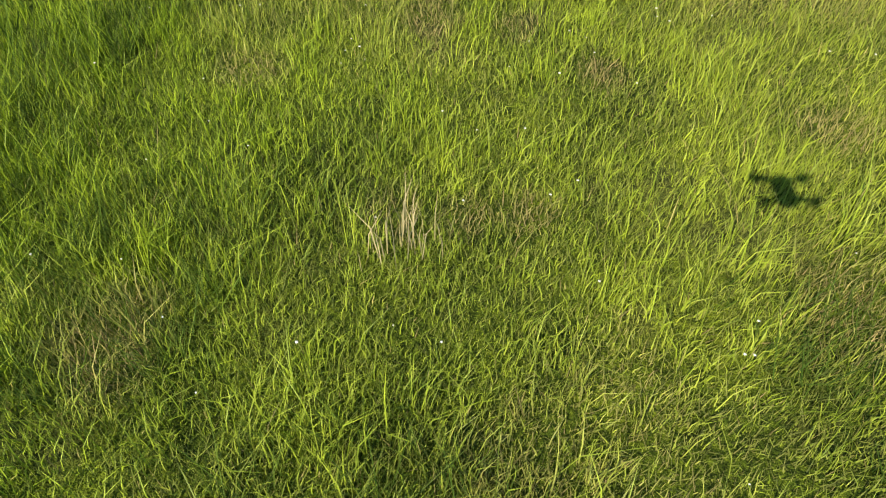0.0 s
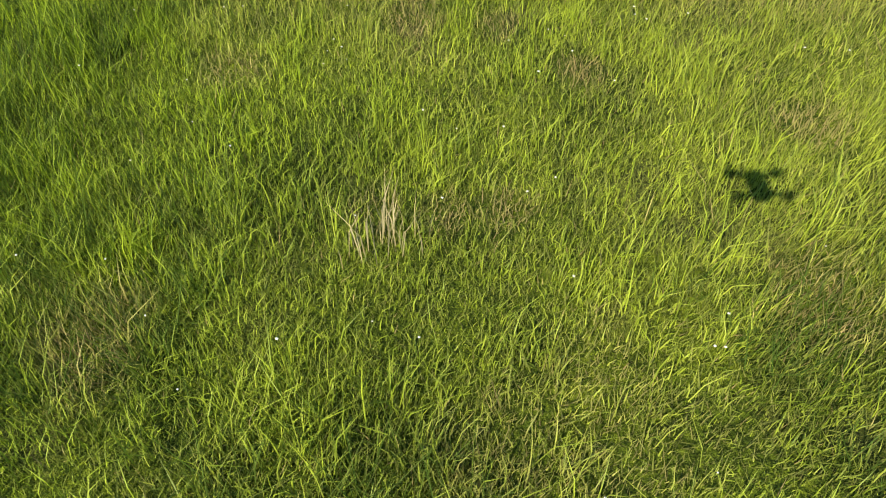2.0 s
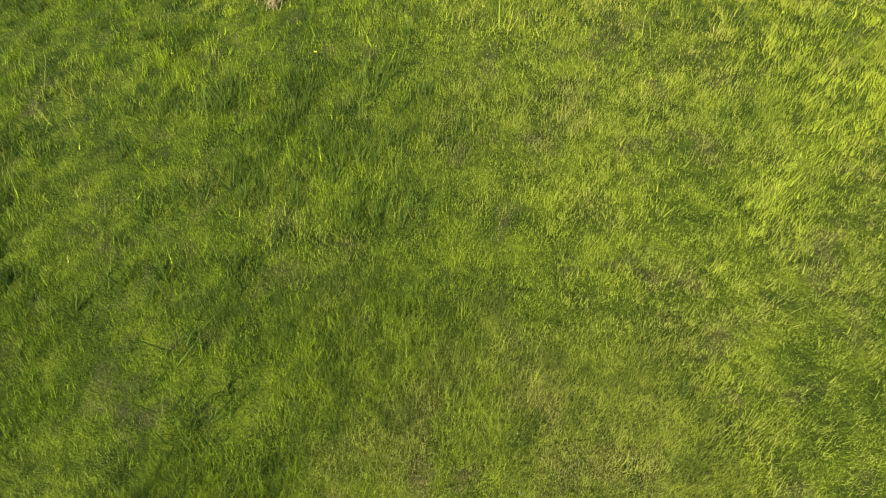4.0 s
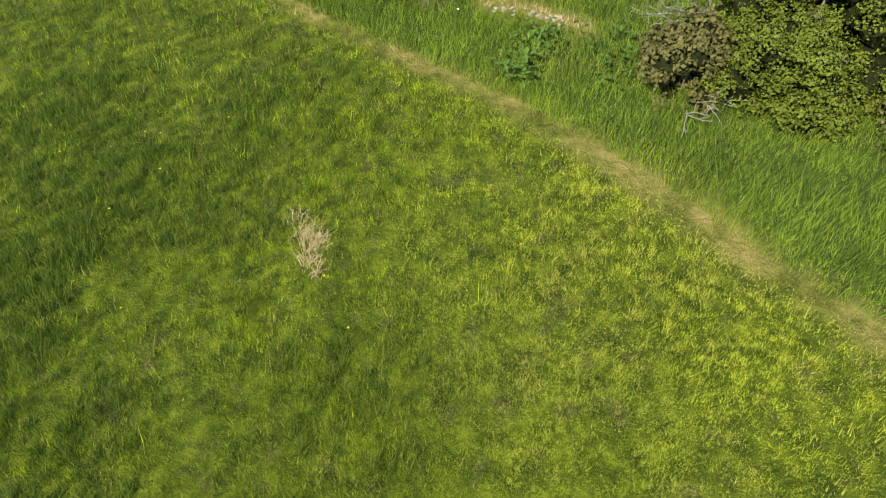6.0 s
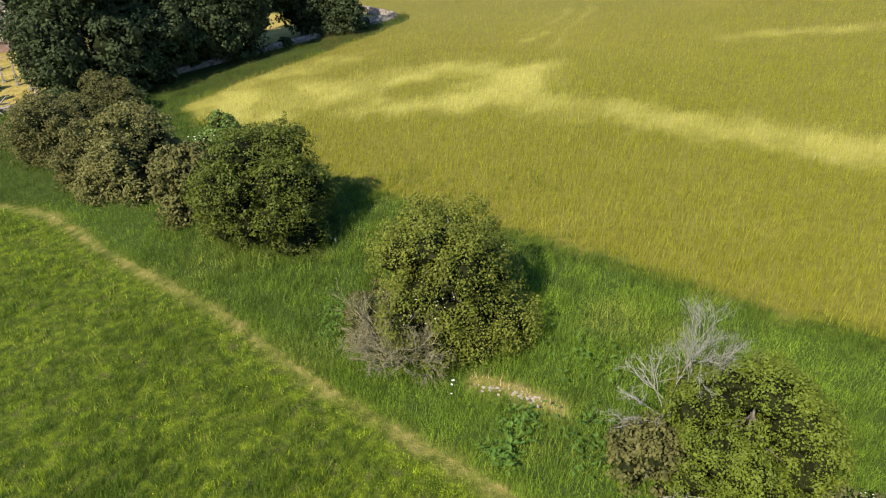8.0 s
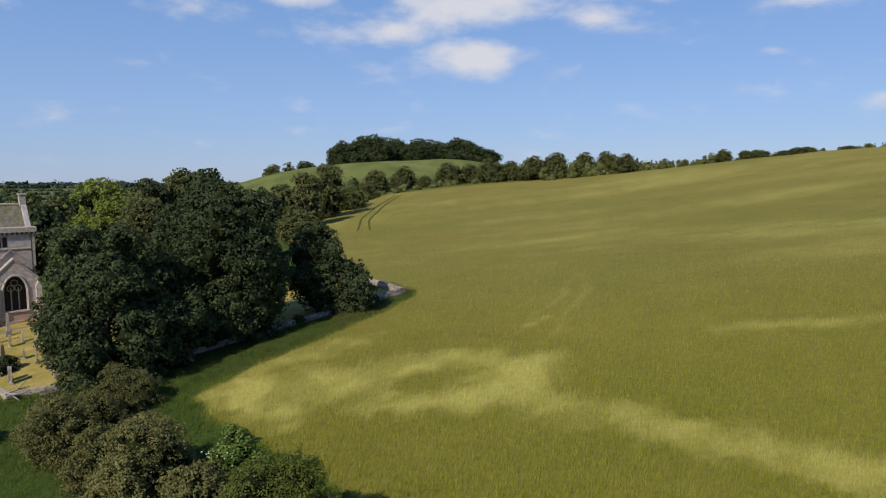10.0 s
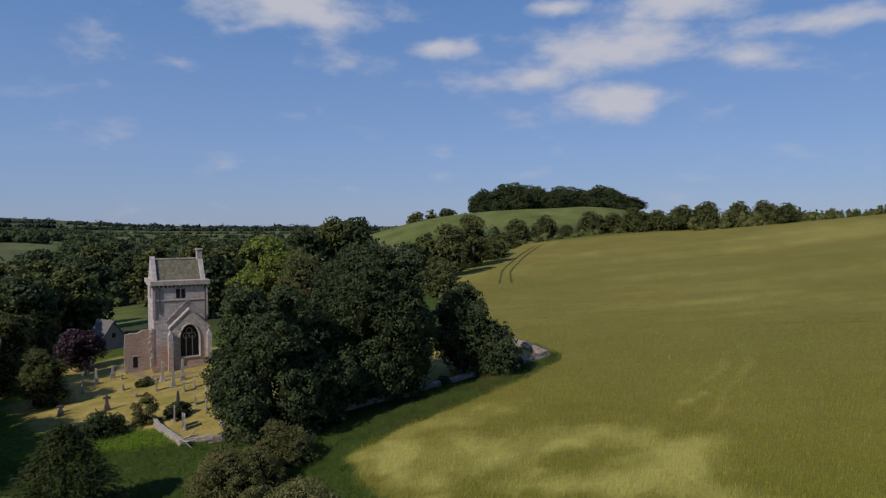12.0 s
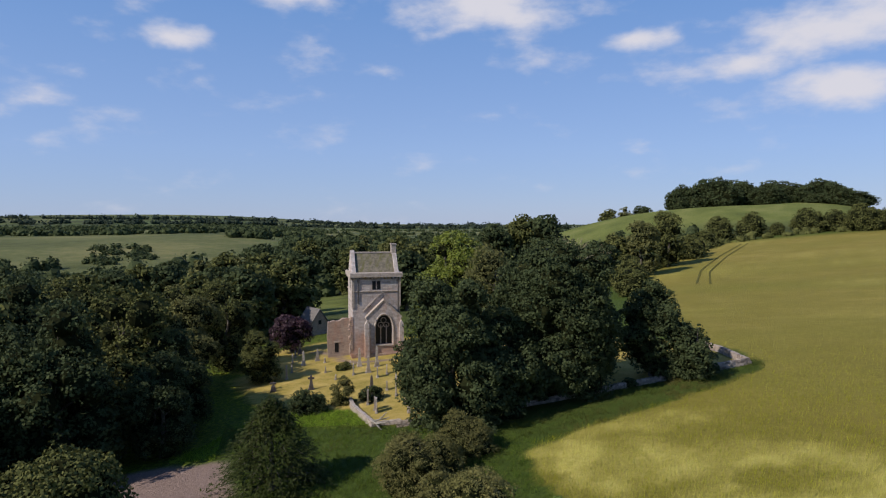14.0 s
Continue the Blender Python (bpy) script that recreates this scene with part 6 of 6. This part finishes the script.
STONES = [(-81.7, 93.1, 1.5, .35, 0), (-67.8, 80.6, 2.1, .4, 2), (-74.8, 90.5, 1.6, .4, 1), (-57.7, 83.6, 1.7, .4, 2), (-52.8, 82.5, 1.5, .4, 2), (-52.4, 84.4, 1.4, .38, 0), (-44.7, 74.2, 2.9, .4, 1), (-46.6, 70.6, 1.7, .55, 2), (-43.5, 67.7, 1.7, .5, 2), (-44.3, 68.6, 1.6, .45, 0), (-63.7, 84.8, .9, .4, 0), (-59.1, 81.1, .7, .4, 0), (-70.0, 84.5, 1.3, .35, 1), (-68.5, 91.0, .8, .4, 2), (-41.6, 71.2, 1.9, .4, 2), (-40.2, 69.6, 1.7, .4, 0), (-39.4, 68.2, 1.5, .45, 1), (-62.0, 89.0, .8, .45, 2), (-77.5, 94.5, 1.2, .35, 2), (-47.5, 76.5, 1.2, .4, 0), (-50.6, 87.0, 1.4, .4, 1), (-65.9, 75.6, 1.0, .4, 0)]
g = random.Random(12)
for x, y, h, w, style in STONES:
    gravestone(x, y, h, w, style, g.uniform(-5, 5))
for x, y, h, dark, cross in [(-71.3, 89.0, 3.4, False, False), (-70.9, 92.2, 2.8, False, False), (-59.4, 75.8, 2.9, True, True), (-56.0, 85.0, 3.5, False, False), (-60.0, 88.6, 4.1, False, False), (-56.8, 88.6, 4.3, False, False), (-49.5, 75.9, 2.9, True, False), (-78.9, 97.5, 2.6, True, False), (-65.0, 74.4, 2.0, True, True)]:
    monument(x, y, h * 0.74, dark, cross)
log = thing("fallen_branch", stand(-40.9, 63.0), "bleached fallen branch lying on the low wall", "branch")
A, K = tubes(branching(21, (0, 0, 0.75), [(1, 0.1, 0.05), (0.9, -0.5, 0.0), (0.8, 0.6, 0.1)], 1.3, 0.12, 1, 0.3, forks=2), 6)
part("limb", mesh_np("limb", A, K, mats=[DEADWOOD], smooth=True), None, log)

# ---- small things in the verge and the meadow ----
post = thing("marker_post", stand(-4.9, 32.0), "short white marker post standing in long grass", "post")
part("shaft", made(lambda bm: box(bm, -0.04, 0.04, -0.04, 0.04, -0.2, 0.45), 0.01), WHITE, post)
part("cap", made(lambda bm: box(bm, -0.055, 0.055, -0.055, 0.055, 0.45, 0.49), 0.01), WHITE, post)


def pebble(seed, r):
    g2 = random.Random(seed)
    bm = bmesh.new()
    bmesh.ops.create_icosphere(bm, subdivisions=1, radius=r)
    for v in bm.verts:
        v.co = Vector((v.co.x * 1.3, v.co.y, v.co.z * 0.7)) * g2.uniform(0.75, 1.15)
    return bm


rubble = thing("rubble_heap", stand(2.2, 21.0, 0, 1, None, 0), "scatter of pale rubble stones in bare earth under a bush", "stones")
shapes = []
for k in range(4):
    me = bpy.data.meshes.new("stone")
    bm = pebble(k, 0.1)
    bm.to_mesh(me)
    bm.free()
    me.materials.append(RUBBLE)
    shapes.append(me)
for k in range(38):
    s = g.random() ** 0.8
    x, y = s * 2.2 - 0.4 + g.gauss(0, 0.2), -s * 1.1 + g.gauss(0, 0.16)
    o = part("stone", shapes[k % 4], None, rubble)
    q = 0.25 + 0.6 * g.random()
    o.matrix_basis = Matrix.Translation((x, y, ground(2.2 + x, 21.0 + y) - ground(2.2, 21.0) + 0.12 * (1 - s) * g.random() - 0.01)) @ Matrix.Rotation(g.uniform(0, 6), 4, "Z") @ Matrix.Diagonal((q, q, q, 1))
# bare earth round the rubble
x, y = scatter(900, 1.4, 5.2, 18.8, 22)
d = to_line(x, y, [(1.8, 21.2), (3.2, 20.5), (4.6, 19.4)])
keep = d + (fbm(x, y, 1.5, 5) - 0.5) * 0.5 < 0.2
blades("dry_grass", x[keep], y[keep], rng.uniform(0.1, 0.35, keep.sum()), rng.uniform(0.01, 0.03, keep.sum()), rng.uniform(0.3, 1, keep.sum()), STRAW, np.zeros(keep.sum()), "dry bent grass around rubble", "grass", single=True)

# straw tussock in the meadow, and a few dry stalks
x = np.concatenate([rng.normal(cx, s, n) for cx, cy, s, n in ((-3.3, 12.5, .14, 70), (-3.05, 12.1, .16, 120), (-2.75, 11.75, .13, 190), (-2.9, 11.3, .15, 110), (-2.65, 10.9, .08, 50))])
y = np.concatenate([rng.normal(cy, s, n) for cx, cy, s, n in ((-3.3, 12.5, .14, 70), (-3.05, 12.1, .16, 120), (-2.75, 11.75, .13, 190), (-2.9, 11.3, .15, 110), (-2.65, 10.9, .08, 50))])
blades("straw_tussock", x, y, rng.uniform(0.12, 0.35, len(x)), rng.uniform(0.008, 0.018, len(x)), rng.uniform(0.5, 1.6, len(x)), STRAW, rng.uniform(0, 0.5, len(x)), "pale straw-coloured tussock flattened in the meadow", "grass")
x, y = rng.normal(-0.2, 0.08, 40), rng.normal(1.72, 0.06, 40)
blades("dry_stalks", x, y, rng.uniform(0.15, 0.34, 40), rng.uniform(0.003, 0.006, 40), rng.uniform(0.05, 0.35, 40), STRAW, rng.uniform(0, 1, 40), "clump of tall dry straw stalks in the meadow", "grass", wind=(0.0, 0.1))


def flowers(name, x, y, z, r, mat, label):
    """Small flower heads: little six-sided discs with depth."""
    n = len(x)
    a = np.arange(6) * np.pi / 3
    base = np.stack([x, y, z], 1)
    ring = base[:, None] + r[:, None, None] * np.stack([np.cos(a), np.sin(a), 0.15 * np.cos(3 * a)], 1)[None]
    V = np.concatenate([ring, (base + np.stack([0 * r, 0 * r, 0.4 * r], 1))[:, None]], 1).reshape(-1, 3)
    k = np.arange(6)
    T = (7 * np.arange(n)[:, None, None] + np.stack([k, (k + 1) % 6, 0 * k + 6], 1)[None]).reshape(-1, 3)
    return tagged(new(name, mesh_np(name, V, tris=T, mats=[mat])), label, "flowers", kind="stuff")


x, y = scatter(90, -1.6, 2.6, 0.6, 3.8)
flowers("daisies", x, y, height(x, y) + rng.uniform(0.1, 0.24, 90), rng.uniform(0.003, 0.006, 90), PETAL, "tiny white daisies and clover heads in the grass")
x, y = scatter(500, -30, 6, 9, 40)
keep = (inside(x, y, HEDGE_SIDE) < -1) & (fbm(x, y, 0.25, 44) > 0.5)
x, y = x[keep], y[keep]
flowers("buttercups", x, y, height(x, y) + 0.35, rng.uniform(0.012, 0.03, len(x)), YELLOW, "scattered yellow buttercups in the meadow")


def umbels(name, cx, cy, z0, r, n, size, label):
    a, s = rng.uniform(0, 6.28, n), np.sqrt(rng.uniform(0, 1, n))
    x, y = cx + r * s * np.cos(a), cy + r * s * np.sin(a)
    flowers(name, x, y, z0 + ground(cx, cy) + rng.uniform(-0.25, 0.25, n) + 0.7 * np.sqrt(np.maximum(0, 1 - s * s)), rng.uniform(0.6, 1.2, n) * size, PETAL, label)


umbels("elder_flowers", -13.2, 40.3, 2.95, 1.7, 40, 0.06, "creamy white elder flower heads on the bush")
umbels("rose_flowers", 12.0, 13.3, 0.95, 1.1, 34, 0.024, "pale dog rose flowers on the bush")
umbels("may_blossom", -0.6, 22.8, 2.4, 1.7, 70, 0.03, "last white blossom on the hawthorn")
umbels("cow_parsley", 0.85, 20.0, 0.5, 0.08, 4, 0.04, "white cow parsley head in the verge")
# nettles
x = np.concatenate([rng.normal(cx, s, 90) for cx, cy, s in ((5.2, 17.6, .7), (3.2, 18.4, .5), (-4.0, 25.5, .9), (-1.0, 28.0, .8), (6.0, 21.5, .8), (2.5, 17.4, .35))])
y = np.concatenate([rng.normal(cy, s, 90) for cx, cy, s in ((5.2, 17.6, .7), (3.2, 18.4, .5), (-4.0, 25.5, .9), (-1.0, 28.0, .8), (6.0, 21.5, .8), (2.5, 17.4, .35))])
keep = inside(x, y, HEDGE_SIDE) > 0.3
x, y = x[keep], y[keep]
n = len(x)
p = np.stack([x, y, height(x, y) + rng.uniform(0.15, 0.75, n)], 1)
t = rng.normal(size=(n, 3)) * (1, 1, 0.35)
t /= np.linalg.norm(t, axis=1, keepdims=True)
b = np.cross(t, (0, 0, 1.0))
V = np.stack([p - t * 0.1, p + b * 0.07, p + t * 0.13 - (0, 0, 0.04), p - b * 0.07], 1).reshape(-1, 3)
tagged(new("nettles", mesh_np("nettles", V, np.arange(4 * n).reshape(n, 4), mats=[LEAF_NETTLE])), "dark green nettle patches in the verge", "nettles", kind="stuff")

# ---- the drone that hovers over the meadow ----
drone = thing("camera_drone", Matrix.Translation((-0.15, -0.135, 2.135)) @ Matrix.Diagonal((0.76, 0.76, 0.76, 1)), "small grey quadcopter drone hovering above the meadow", "drone")
part("body", made(lambda bm: box(bm, -0.045, 0.045, -0.1, 0.1, -0.03, 0.03), 0.012), GREY, drone)
for sx, sy in ((-1, 1), (1, 1), (-1, -1), (1, -1)):
    A, K = tubes([([(sx * 0.04, sy * 0.06, 0.01), (sx * 0.08, sy * 0.075, 0.012), (sx * 0.125, sy * 0.085, 0.012)], [0.016, 0.014, 0.014])], 6)
    part("arm", mesh_np("arm", A, K, mats=[GREY], smooth=True), None, drone)
    A, K = tubes([([(sx * 0.125, sy * 0.085, -0.012), (sx * 0.125, sy * 0.085, 0.03)], [0.022, 0.02])], 8)
    rotor = part("motor", mesh_np("motor", A, K, mats=[GREY], smooth=True), None, drone)
    part("propeller", made(lambda bm: box(bm, sx * 0.125 - 0.055, sx * 0.125 + 0.055, sy * 0.085 - 0.006, sy * 0.085 + 0.006, 0.03, 0.033), 0.001), GREY, rotor)
